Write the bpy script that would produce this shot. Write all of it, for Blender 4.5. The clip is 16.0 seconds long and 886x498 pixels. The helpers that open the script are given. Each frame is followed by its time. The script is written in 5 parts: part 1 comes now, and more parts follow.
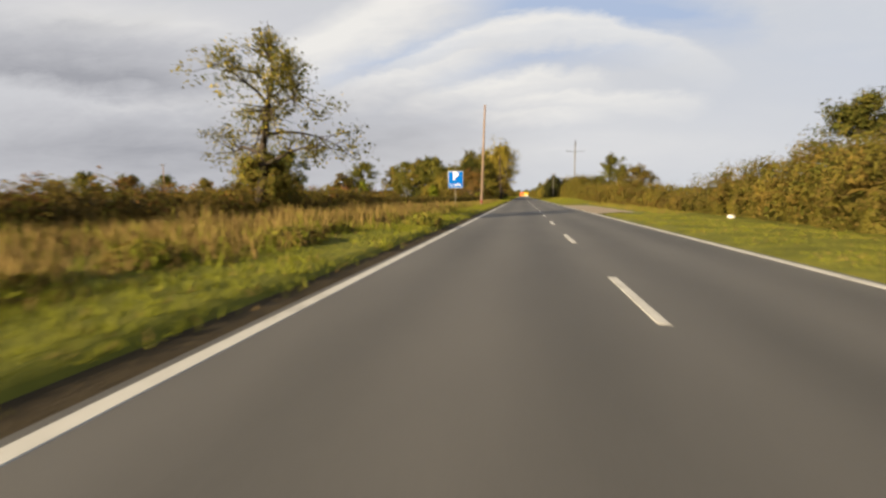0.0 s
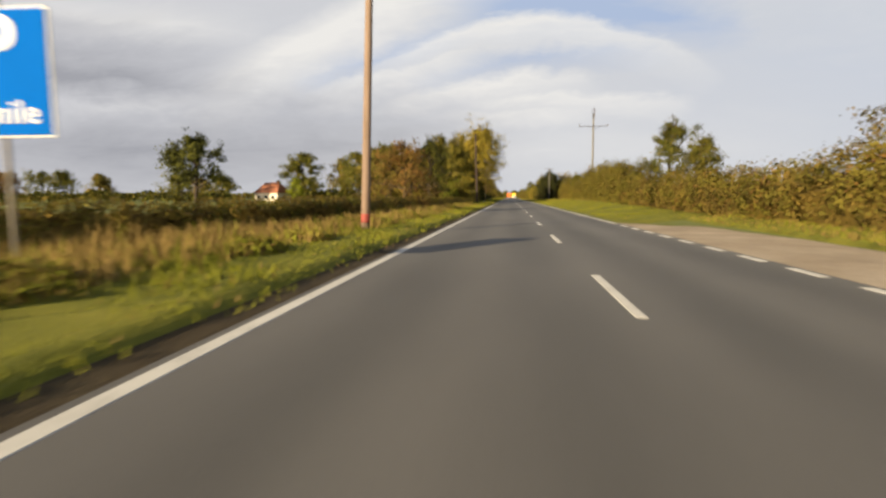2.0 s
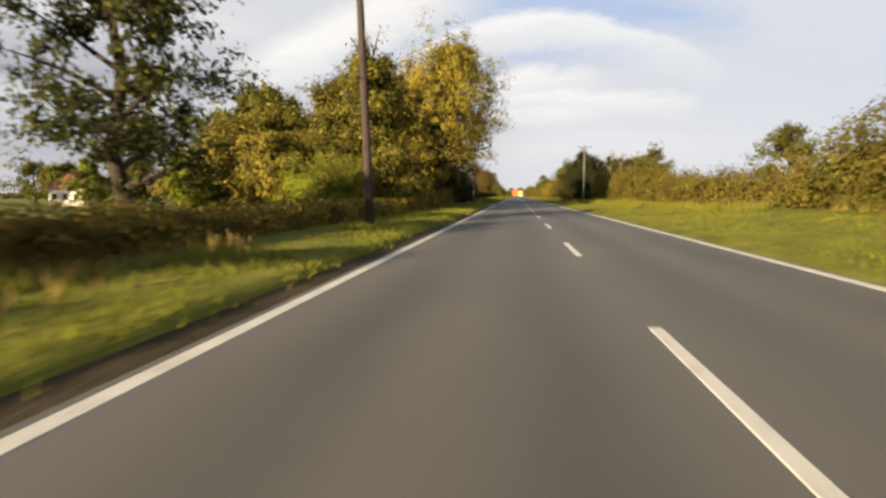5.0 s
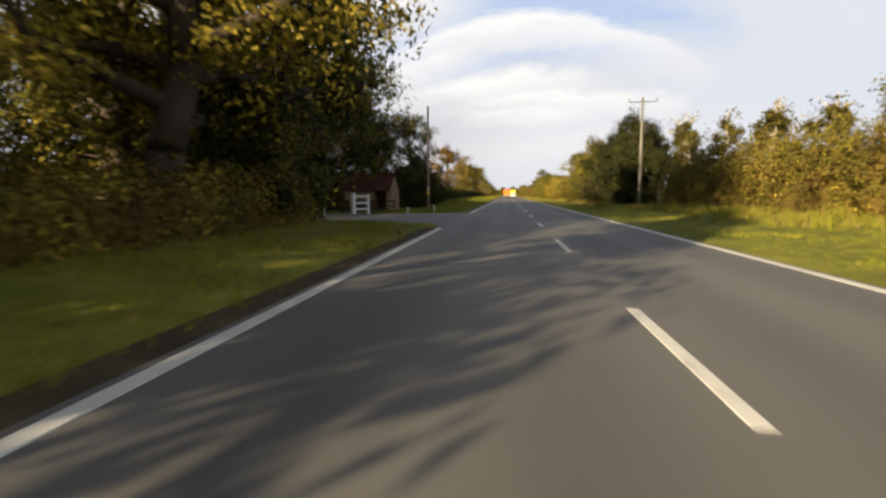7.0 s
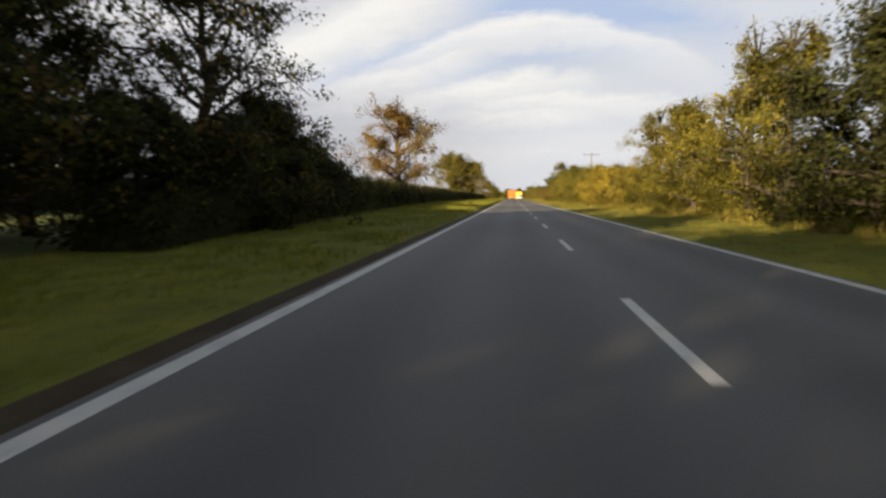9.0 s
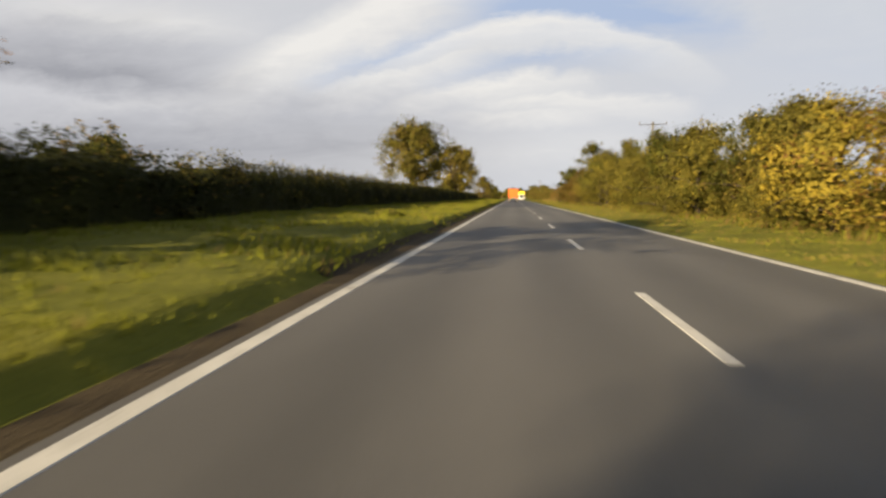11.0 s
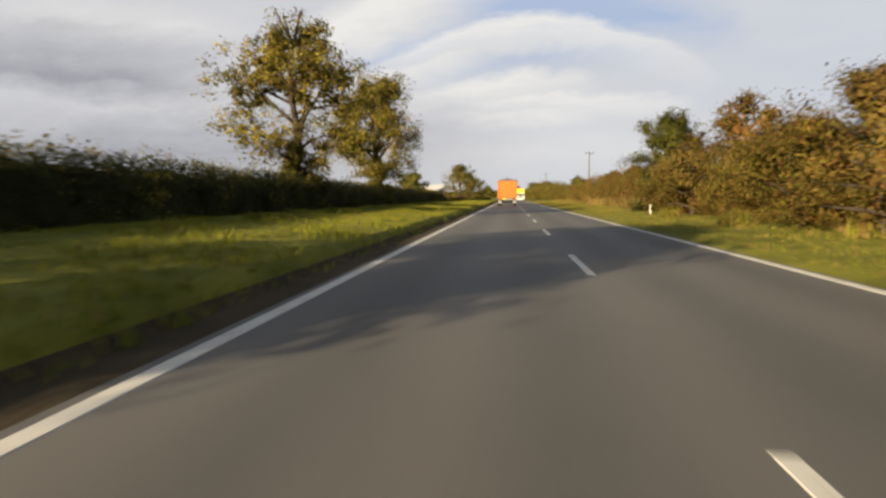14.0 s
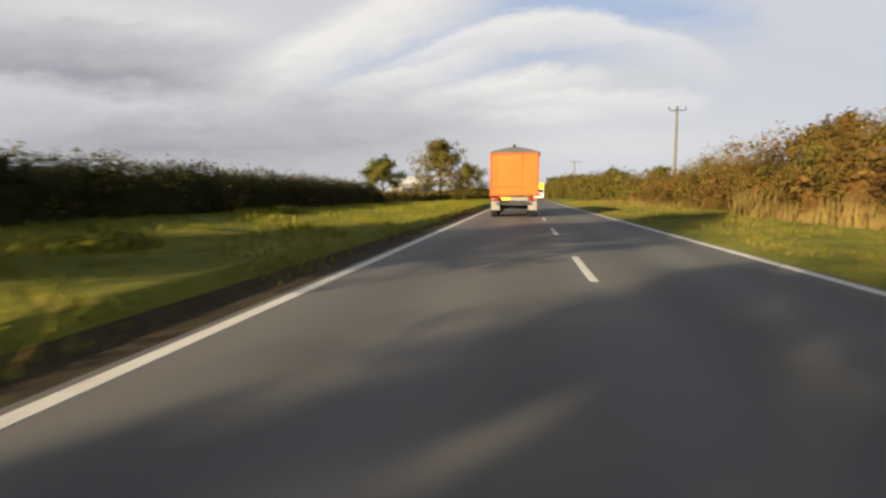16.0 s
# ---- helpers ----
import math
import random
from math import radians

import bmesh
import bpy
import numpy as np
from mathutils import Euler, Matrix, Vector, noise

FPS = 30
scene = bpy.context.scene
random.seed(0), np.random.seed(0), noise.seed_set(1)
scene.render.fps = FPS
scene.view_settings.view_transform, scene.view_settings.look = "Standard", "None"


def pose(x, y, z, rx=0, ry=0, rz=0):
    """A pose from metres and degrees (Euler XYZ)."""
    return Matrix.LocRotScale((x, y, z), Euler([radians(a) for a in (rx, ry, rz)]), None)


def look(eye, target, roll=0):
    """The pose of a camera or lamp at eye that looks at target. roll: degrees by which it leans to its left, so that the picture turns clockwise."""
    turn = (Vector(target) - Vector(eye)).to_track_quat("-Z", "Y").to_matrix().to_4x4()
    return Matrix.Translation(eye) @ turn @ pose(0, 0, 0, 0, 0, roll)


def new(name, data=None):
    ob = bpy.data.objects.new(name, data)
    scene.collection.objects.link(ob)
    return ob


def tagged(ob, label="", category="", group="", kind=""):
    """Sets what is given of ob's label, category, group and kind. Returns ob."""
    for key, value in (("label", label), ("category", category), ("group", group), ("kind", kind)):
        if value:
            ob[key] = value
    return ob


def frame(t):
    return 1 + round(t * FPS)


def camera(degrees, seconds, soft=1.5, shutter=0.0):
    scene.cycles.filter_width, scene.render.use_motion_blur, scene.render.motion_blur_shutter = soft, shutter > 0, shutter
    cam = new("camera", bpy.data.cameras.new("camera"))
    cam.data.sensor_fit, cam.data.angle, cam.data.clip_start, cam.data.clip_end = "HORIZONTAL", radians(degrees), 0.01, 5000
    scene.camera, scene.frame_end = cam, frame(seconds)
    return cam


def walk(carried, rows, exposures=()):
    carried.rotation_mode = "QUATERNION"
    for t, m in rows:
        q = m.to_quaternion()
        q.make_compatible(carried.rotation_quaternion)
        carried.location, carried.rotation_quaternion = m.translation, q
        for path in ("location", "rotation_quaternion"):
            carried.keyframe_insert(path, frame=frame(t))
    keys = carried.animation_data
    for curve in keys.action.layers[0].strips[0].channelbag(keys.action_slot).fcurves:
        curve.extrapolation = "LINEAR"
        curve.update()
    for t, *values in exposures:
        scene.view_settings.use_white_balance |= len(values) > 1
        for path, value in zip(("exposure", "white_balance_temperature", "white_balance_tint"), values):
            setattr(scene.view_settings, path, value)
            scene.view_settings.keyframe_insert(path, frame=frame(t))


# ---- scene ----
CAM_ROWS = [
    # seconds, x, y, tilt, lean, heading
    (0.0, -1.35, 0.00, -5.60, 0.30, 8.30),
    (0.5, -1.37, 11.22, -5.70, 0.30, 7.70),
    (1.0, -1.42, 22.41, -5.50, 0.25, 7.30),
    (1.5, -1.41, 33.58, -5.75, 0.20, 7.10),
    (2.0, -1.34, 44.72, -5.50, 0.25, 7.00),
    (2.5, -1.38, 55.84, -6.15, 0.30, 6.80),
    (3.0, -1.34, 66.94, -6.00, 0.50, 8.40),
    (5.5, -1.26, 122.26, -5.64, 0.40, 7.45),
    (6.0, -1.23, 133.31, -5.85, 0.55, 7.30),
    (6.5, -1.29, 144.35, -5.90, 0.38, 6.65),
    (7.0, -1.35, 155.39, -5.73, 0.15, 6.75),
    (7.5, -1.35, 166.44, -5.50, 0.15, 6.85),
    (8.0, -1.33, 177.50, -5.35, 0.40, 7.45),
    (8.5, -1.27, 188.57, -5.50, 0.15, 7.25),
    (9.0, -1.36, 199.65, -5.50, 0.10, 7.30),
    (9.5, -1.49, 210.74, -5.40, -0.15, 7.45),
    (12.0, -1.66, 266.53, -5.70, -0.25, 7.05),
    (12.5, -1.65, 277.76, -5.80, -0.30, 6.85),
    (13.0, -1.55, 289.03, -5.50, 0.15, 7.20),
    (13.5, -1.50, 300.34, -5.40, 0.35, 6.60),
    (14.0, -1.30, 311.68, -5.45, 0.36, 6.95),
    (14.5, -1.15, 323.07, -5.80, 0.35, 6.85),
    (15.0, -0.95, 334.50, -5.56, 0.25, 8.10),
    (15.5, -0.90, 345.97, -5.50, 0.30, 8.90),
    (16.0, -1.00, 357.49, -5.75, 0.16, 8.50),
]
EYE = 1.24
cam = camera(78.7, 16.0, soft=2.6, shutter=0.2)
walk(cam, [(t, pose(x, y, EYE, 90 + tilt, lean, heading)) for t, x, y, tilt, lean, heading in CAM_ROWS],
     exposures=[(0.0, 1.42), (3.0, 1.42), (5.5, 1.67), (7.5, 1.72), (9.0, 1.55), (12.0, 1.42), (16.0, 1.42)])

# ---- world, sun ----
SUN_EL, SUN_AZ = 16.5, 213.0          # the sun stands behind the camera and to its left


def node(nt, kind, **kw):
    n = nt.nodes.new(kind)
    for k, v in kw.items():
        if k in n.inputs:
            n.inputs[k].default_value = v
    return n


def maths(nt, op, a, b=None, clamp=False):
    n = nt.nodes.new("ShaderNodeMath")
    n.operation, n.use_clamp = op, clamp
    for i, v in enumerate((a, b)):
        if v is None:
            continue
        if isinstance(v, (int, float)):
            n.inputs[i].default_value = v
        else:
            nt.links.new(v, n.inputs[i])
    return n.outputs[0]


def blend(nt, fac, a, b, mode="MIX"):
    n = nt.nodes.new("ShaderNodeMix")
    n.data_type, n.blend_type = "RGBA", mode
    for sock, v in ((n.inputs[0], fac), (n.inputs[6], a), (n.inputs[7], b)):
        if isinstance(v, (int, float)):
            sock.default_value = v
        elif isinstance(v, tuple):
            sock.default_value = (*v, 1.0)[:4]
        else:
            nt.links.new(v, sock)
    return n.outputs[2]


def make_world():
    w = bpy.data.worlds.new("sky")
    w.use_nodes = True
    scene.world = w
    nt = w.node_tree
    nt.nodes.clear()
    out = nt.nodes.new("ShaderNodeOutputWorld")
    sky = nt.nodes.new("ShaderNodeTexSky")
    sky.sky_type, sky.sun_disc = "NISHITA", False
    sky.sun_elevation, sky.sun_rotation = radians(SUN_EL), radians(SUN_AZ)
    sky.air_density, sky.dust_density = 1.0, 2.0
    bg_sky = nt.nodes.new("ShaderNodeBackground")
    bg_sky.inputs["Strength"].default_value = 0.057
    nt.links.new(sky.outputs[0], bg_sky.inputs["Color"])
    tc = nt.nodes.new("ShaderNodeTexCoord")
    sep = nt.nodes.new("ShaderNodeSeparateXYZ")
    nt.links.new(tc.outputs["Generated"], sep.inputs[0])
    dx, dy, dz = sep.outputs[0], sep.outputs[1], maths(nt, "MAXIMUM", sep.outputs[2], 0.0)
    # cloud sheet seen in perspective: streaks that draw together towards the horizon
    hgt = maths(nt, "ADD", dz, 0.10)
    cx, cy = maths(nt, "DIVIDE", dx, hgt), maths(nt, "DIVIDE", dy, hgt)
    com = nt.nodes.new("ShaderNodeCombineXYZ")
    nt.links.new(maths(nt, "MULTIPLY", cx, 0.55), com.inputs[0])
    nt.links.new(cy, com.inputs[1])
    n1 = node(nt, "ShaderNodeTexNoise", Scale=1.15, Detail=7.0, Roughness=0.58, Distortion=0.6)
    nt.links.new(com.outputs[0], n1.inputs["Vector"])
    # forward part of the sky in tangent coordinates
    fy = maths(nt, "MAXIMUM", dy, 0.05)
    tx, tz = maths(nt, "DIVIDE", dx, fy), maths(nt, "DIVIDE", dz, fy)
    ahead = maths(nt, "MULTIPLY", maths(nt, "SUBTRACT", dy, 0.1), 4.0, True)
    flat = nt.nodes.new("ShaderNodeCombineXYZ")
    nt.links.new(tx, flat.inputs[0])
    nt.links.new(tz, flat.inputs[1])

    def streaks(scale, sx, sy, turn, detail=6.0, rough=0.6, warp=0.6):
        mp = nt.nodes.new("ShaderNodeMapping")
        mp.inputs["Scale"].default_value = (sx, sy, 1.0)
        mp.inputs["Rotation"].default_value = (0.0, 0.0, radians(turn))
        nt.links.new(flat.outputs[0], mp.inputs["Vector"])
        q = node(nt, "ShaderNodeTexNoise", Scale=scale, Detail=detail, Roughness=rough, Distortion=warp)
        nt.links.new(mp.outputs[0], q.inputs["Vector"])
        return q.outputs[0]

    billow = maths(nt, "SUBTRACT", streaks(3.2, 1.0, 2.2, -8), 0.5)
    fray = maths(nt, "SUBTRACT", streaks(11.0, 1.0, 3.2, -10, 7.0, 0.66, 1.0), 0.5)
    thin = streaks(6.0, 1.0, 5.5, -6, 6.0, 0.6, 0.8)

    def band(x, z, rx, up, down, slope=0.0, curve=0.0, amount=1.0):
        """A drift of cloud round (x, z): crisp above, fading below, bent and tilted."""
        u = maths(nt, "SUBTRACT", tx, x)
        v = maths(nt, "SUBTRACT", maths(nt, "SUBTRACT", tz, z), maths(nt, "MULTIPLY", u, slope))
        v = maths(nt, "SUBTRACT", v, maths(nt, "MULTIPLY", maths(nt, "MULTIPLY", u, u), curve))
        v = maths(nt, "ADD", v, maths(nt, "ADD", maths(nt, "MULTIPLY", billow, 0.09), maths(nt, "MULTIPLY", fray, 0.035)))
        above = maths(nt, "SUBTRACT", 1.0, maths(nt, "DIVIDE", v, up), True)
        below = maths(nt, "ADD", 1.0, maths(nt, "DIVIDE", v, down), True)
        q = maths(nt, "DIVIDE", maths(nt, "ADD", u, maths(nt, "MULTIPLY", billow, 0.25)), rx)
        side = maths(nt, "SUBTRACT", 1.0, maths(nt, "MULTIPLY", q, q), True)
        m = maths(nt, "MULTIPLY", maths(nt, "MULTIPLY", above, below), side)
        m = maths(nt, "MULTIPLY", maths(nt, "MULTIPLY", m, maths(nt, "ADD", thin, 0.5)), amount, True)
        return maths(nt, "MULTIPLY", m, ahead)

    def gather(rows):
        total = 0.0
        for args in rows:
            total = maths(nt, "MAXIMUM", total, band(*args))
        return total

    # sunshine tells of breaks; overhead, unseen, they are widened to lessen the sky light
    gaps = maths(nt, "MULTIPLY", maths(nt, "SUBTRACT", 0.44, n1.outputs[0]), 2.2, True)
    gaps = maths(nt, "MULTIPLY", gaps, maths(nt, "MULTIPLY", maths(nt, "SUBTRACT", dz, 0.36), 3.0, True))
    gaps = maths(nt, "ADD", gaps, maths(nt, "MULTIPLY", maths(nt, "SUBTRACT", dz, 0.38), 2.2, True), True)
    cover = maths(nt, "SUBTRACT", 1.0, maths(nt, "MULTIPLY", gaps, 0.8), True)
    shade = maths(nt, "ADD", maths(nt, "MULTIPLY", tx, 0.55), 0.5, True)
    col = blend(nt, shade, (0.62, 0.622, 0.65), (0.655, 0.678, 0.72))
    col = blend(nt, maths(nt, "MULTIPLY", maths(nt, "ADD", billow, maths(nt, "MULTIPLY", fray, 0.6)), 0.9, True), col, (0.74, 0.74, 0.755))
    col = blend(nt, gather(BLUE_GAPS), col, (0.43, 0.525, 0.71))
    col = blend(nt, gather(WISPS), col, (0.86, 0.84, 0.81))
    col = blend(nt, gather(GREY_CLOUDS), col, (0.37, 0.375, 0.41))
    bg_cloud = nt.nodes.new("ShaderNodeBackground")
    bg_cloud.inputs["Strength"].default_value = 0.37
    nt.links.new(col, bg_cloud.inputs["Color"])
    mix = nt.nodes.new("ShaderNodeMixShader")
    nt.links.new(cover, mix.inputs[0])
    nt.links.new(bg_sky.outputs[0], mix.inputs[1])
    nt.links.new(bg_cloud.outputs[0], mix.inputs[2])
    nt.links.new(mix.outputs[0], out.inputs[0])


# drifts on the sky ahead: centre (tangents of bearing and height), half width, reach above and below, slope, bend, amount
BLUE_GAPS = [(0.13, 0.325, 0.30, 0.09, 0.07, -0.10, -0.2, 1.3), (-0.20, 0.268, 0.24, 0.04, 0.04, 0.30, 0.0, 0.9), (0.05, 0.245, 0.24, 0.03, 0.035, 0.05, -0.5, 0.6),
             (0.62, 0.20, 0.45, 0.25, 0.15, -0.1, 0.0, 0.18)]
WISPS = [(-0.30, 0.322, 0.34, 0.055, 0.11, 0.42, 0.0, 1.2), (0.0, 0.305, 0.34, 0.022, 0.06, 0.03, -0.95, 0.95), (-0.22, 0.228, 0.22, 0.02, 0.06, 0.25, 0.0, 0.8),
         (-0.05, 0.205, 0.22, 0.022, 0.055, 0.10, -0.7, 0.95), (0.08, 0.175, 0.26, 0.02, 0.045, -0.05, -0.3, 0.85), (0.02, 0.15, 0.20, 0.018, 0.05, 0.02, 0.0, 0.8),
         (-0.78, 0.345, 0.35, 0.06, 0.05, -0.12, 0.0, 0.6), (-0.55, 0.19, 0.35, 0.02, 0.03, 0.0, 0.0, 0.3), (-0.05, 0.08, 0.6, 0.08, 0.08, 0.0, 0.0, 0.4)]
GREY_CLOUDS = [(-0.88, 0.245, 0.42, 0.12, 0.045, -0.14, 0.0, 1.0), (-0.66, 0.10, 0.72, 0.11, 0.14, 0.0, 0.0, 0.85), (-0.95, 0.33, 0.3, 0.04, 0.06, 0.0, 0.0, 0.4)]
make_world()
sun = new("sun", bpy.data.lights.new("sun", "SUN"))
sun.data.energy, sun.data.angle, sun.data.color = 5.0, radians(0.6), (1.0, 0.80, 0.51)
sun.matrix_world = look((60 * math.sin(radians(SUN_AZ)), 60 * math.cos(radians(SUN_AZ)), 60 * math.tan(radians(SUN_EL))), (0, 0, 0))

# ---- materials ----


def material(name, rough=0.8, spec=0.3):
    m = bpy.data.materials.new(name)
    m.use_nodes = True
    nt = m.node_tree
    b = nt.nodes["Principled BSDF"]
    b.inputs["Roughness"].default_value = rough
    b.inputs["Specular IOR Level"].default_value = spec
    return m, nt, b


def ramp(nt, fac, stops):
    n = nt.nodes.new("ShaderNodeValToRGB")
    e = n.color_ramp.elements
    while len(e) < len(stops):
        e.new(0.5)
    for el, (p, c) in zip(e, stops):
        el.position, el.color = p, (*c, 1.0)
    nt.links.new(fac, n.inputs[0])
    return n.outputs[0]


def noise_at(nt, scale, detail=4.0, rough=0.55, stretch=None):
    tc = nt.nodes.new("ShaderNodeNewGeometry")
    vec = tc.outputs["Position"]
    if stretch:
        mp = nt.nodes.new("ShaderNodeMapping")
        mp.inputs["Scale"].default_value = stretch
        nt.links.new(vec, mp.inputs["Vector"])
        vec = mp.outputs[0]
    n = node(nt, "ShaderNodeTexNoise", Scale=scale, Detail=detail, Roughness=rough)
    nt.links.new(vec, n.inputs["Vector"])
    return n.outputs[0]


def bump(nt, b, height, dist=0.02, strength=0.6):
    n = nt.nodes.new("ShaderNodeBump")
    n.inputs["Distance"].default_value, n.inputs["Strength"].default_value = dist, strength
    nt.links.new(height, n.inputs["Height"])
    nt.links.new(n.outputs[0], b.inputs["Normal"])


def leaf_material(name, stops, gloss=0.6, through_light=0.32):
    """Foliage: each leaf or clump has a tone of its own, over patches of the plant and a fine leafy mottling."""
    m, nt, b = material(name, gloss, 0.06)
    g = nt.nodes.new("ShaderNodeNewGeometry")
    big, fine = noise_at(nt, 0.6, 2.0), noise_at(nt, 8.0, 3.0, 0.65)
    f = maths(nt, "ADD", maths(nt, "MULTIPLY", g.outputs["Random Per Island"], 0.26),
              maths(nt, "MULTIPLY", maths(nt, "SUBTRACT", big, 0.30), 1.1))
    f = maths(nt, "ADD", f, maths(nt, "MULTIPLY", maths(nt, "SUBTRACT", fine, 0.42), 0.7), True)
    col = ramp(nt, f, stops)
    nt.links.new(col, b.inputs["Base Color"])
    bump(nt, b, fine, 0.10, 0.7)
    tr = nt.nodes.new("ShaderNodeBsdfTranslucent")
    nt.links.new(col, tr.inputs["Color"])
    mx = nt.nodes.new("ShaderNodeMixShader")
    mx.inputs[0].default_value = through_light
    out = nt.nodes["Material Output"]
    nt.links.new(b.outputs[0], mx.inputs[1])
    nt.links.new(tr.outputs[0], mx.inputs[2])
    nt.links.new(mx.outputs[0], out.inputs["Surface"])
    return m


def ground_material(name, stops, scale=0.9, fine=22.0, rough=0.95, relief=0.05):
    m, nt, b = material(name, rough, 0.1)
    a, c = noise_at(nt, scale, 5.0, 0.6), noise_at(nt, fine, 3.0, 0.6)
    f = maths(nt, "ADD", maths(nt, "MULTIPLY", a, 0.65), maths(nt, "MULTIPLY", c, 0.35))
    f = maths(nt, "MULTIPLY", maths(nt, "SUBTRACT", f, 0.28), 2.2, True)
    nt.links.new(ramp(nt, f, stops), b.inputs["Base Color"])
    bump(nt, b, c, relief, 0.8)
    return m


def plain(name, colour, rough=0.6, spec=0.3, vary=0.25, scale=3.0, metal=0.0, relief=0.004, stretch=None):
    m, nt, b = material(name, rough, spec)
    b.inputs["Metallic"].default_value = metal
    a, c = noise_at(nt, scale, 5.0, 0.6, stretch), noise_at(nt, scale * 14, 3.0, 0.6, stretch)
    f = maths(nt, "ADD", maths(nt, "MULTIPLY", a, 0.6), maths(nt, "MULTIPLY", c, 0.4))
    dark = tuple(v * (1 - vary) for v in colour)
    lite = tuple(min(1.0, v * (1 + vary)) for v in colour)
    nt.links.new(ramp(nt, f, [(0.3, dark), (0.7, lite)]), b.inputs["Base Color"])
    bump(nt, b, c, relief, 0.5)
    return m


def asphalt_material():
    m, nt, b = material("asphalt", 0.72, 0.35)
    grit = noise_at(nt, 60.0, 3.0, 0.7)
    patch = noise_at(nt, 0.35, 4.0, 0.6, (1.0, 0.25, 1.0))
    geo = nt.nodes.new("ShaderNodeNewGeometry")
    sep = nt.nodes.new("ShaderNodeSeparateXYZ")
    nt.links.new(geo.outputs["Position"], sep.inputs[0])
    # wheel tracks polished darker, the crown between them paler
    wave = maths(nt, "COSINE", maths(nt, "MULTIPLY", maths(nt, "SUBTRACT", maths(nt, "ABSOLUTE", sep.outputs[0]), 1.8), 2 * math.pi / 1.75))
    f = maths(nt, "ADD", maths(nt, "MULTIPLY", grit, 0.40), maths(nt, "MULTIPLY", patch, 0.6))
    f = maths(nt, "ADD", f, maths(nt, "MULTIPLY", wave, 0.085))
    nt.links.new(ramp(nt, f, [(0.25, (0.048, 0.0455, 0.042)), (0.75, (0.108, 0.102, 0.093))]), b.inputs["Base Color"])
    bump(nt, b, grit, 0.006, 0.6)
    return m


def worn_paint_material():
    m, nt, b = material("road_paint", 0.6, 0.3)
    a, c = noise_at(nt, 2.2, 4.0, 0.6), noise_at(nt, 38.0, 3.0, 0.7)
    f = maths(nt, "ADD", maths(nt, "MULTIPLY", a, 0.5), maths(nt, "MULTIPLY", c, 0.5))
    nt.links.new(ramp(nt, f, [(0.33, (0.176, 0.16, 0.136)), (0.46, (0.416, 0.4, 0.36)), (0.8, (0.544, 0.528, 0.48))]), b.inputs["Base Color"])
    bump(nt, b, c, 0.003, 0.4)
    return m


ASPHALT = asphalt_material()
PAINT = worn_paint_material()
GRAVEL = ground_material("gravel", [(0.0, (0.17, 0.13, 0.092)), (0.5, (0.28, 0.228, 0.168)), (1.0, (0.38, 0.32, 0.25))], 0.5, 30.0, 0.95, 0.02)
EARTH = ground_material("earth", [(0.0, (0.02675, 0.01988, 0.01223)), (0.6, (0.05733, 0.04434, 0.02598)), (1.0, (0.09173, 0.07262, 0.03822))], 1.2, 25.0)
TURF = ground_material("turf", [(0.0, (0.054, 0.060, 0.011)), (0.45, (0.112, 0.114, 0.017)), (0.75, (0.160, 0.152, 0.023)), (1.0, (0.19, 0.158, 0.042))], 0.7, 18.0)
FIELD = ground_material("field", [(0.0, (0.078, 0.0936, 0.0234)), (0.5, (0.1092, 0.1248, 0.0351)), (1.0, (0.156, 0.1482, 0.0624))], 0.08, 4.0)
BARK = plain("bark", (0.04641, 0.03604, 0.02621), 0.9, 0.15, 0.45, 4.0, relief=0.03, stretch=(1, 1, 0.25))
PALE_BARK = plain("pale_bark", (0.30, 0.27, 0.22), 0.85, 0.2, 0.4, 3.0, relief=0.02, stretch=(1, 1, 2.5))
POLE_WOOD = plain("pole_wood", (0.185, 0.132, 0.10), 0.85, 0.2, 0.35, 3.0, relief=0.01, stretch=(3, 3, 0.25))
POLE_GREY = plain("weathered_pole_wood", (0.125, 0.118, 0.10), 0.85, 0.15, 0.35, 3.0, relief=0.01, stretch=(3, 3, 0.25))

GREEN = leaf_material("leaf_green", [(0.0, (0.036, 0.040, 0.010)), (0.45, (0.088, 0.092, 0.016)), (0.8, (0.155, 0.150, 0.025)), (1.0, (0.23, 0.20, 0.035))])
OLIVE = leaf_material("leaf_olive", [(0.0, (0.045, 0.041, 0.010)), (0.4, (0.118, 0.102, 0.019)), (0.75, (0.21, 0.172, 0.029)), (1.0, (0.30, 0.228, 0.042))])
YELLOW = leaf_material("leaf_yellow", [(0.0, (0.10, 0.088, 0.018)), (0.35, (0.25, 0.20, 0.030)), (0.7, (0.43, 0.32, 0.042)), (1.0, (0.60, 0.43, 0.055))])
LIME = leaf_material("leaf_lime", [(0.0, (0.074, 0.0888, 0.00888)), (0.5, (0.1776, 0.1998, 0.0185)), (1.0, (0.2812, 0.2812, 0.0296))])
RUST = leaf_material("leaf_rust", [(0.0, (0.06, 0.036, 0.014)), (0.4, (0.15, 0.08, 0.025)), (0.75, (0.25, 0.13, 0.035)), (1.0, (0.31, 0.19, 0.05))])
BROWN = leaf_material("leaf_brown", [(0.0, (0.046, 0.034, 0.012)), (0.35, (0.118, 0.083, 0.022)), (0.7, (0.205, 0.142, 0.030)), (1.0, (0.28, 0.18, 0.045))])
# dark foliage; in hedges and undergrowth this colour also stands in for shade
DARK_SHADED = leaf_material("leaf_dark_shaded", [(0.0, (0.014, 0.016, 0.006)), (0.5, (0.036, 0.039, 0.012)), (1.0, (0.075, 0.072, 0.018))])
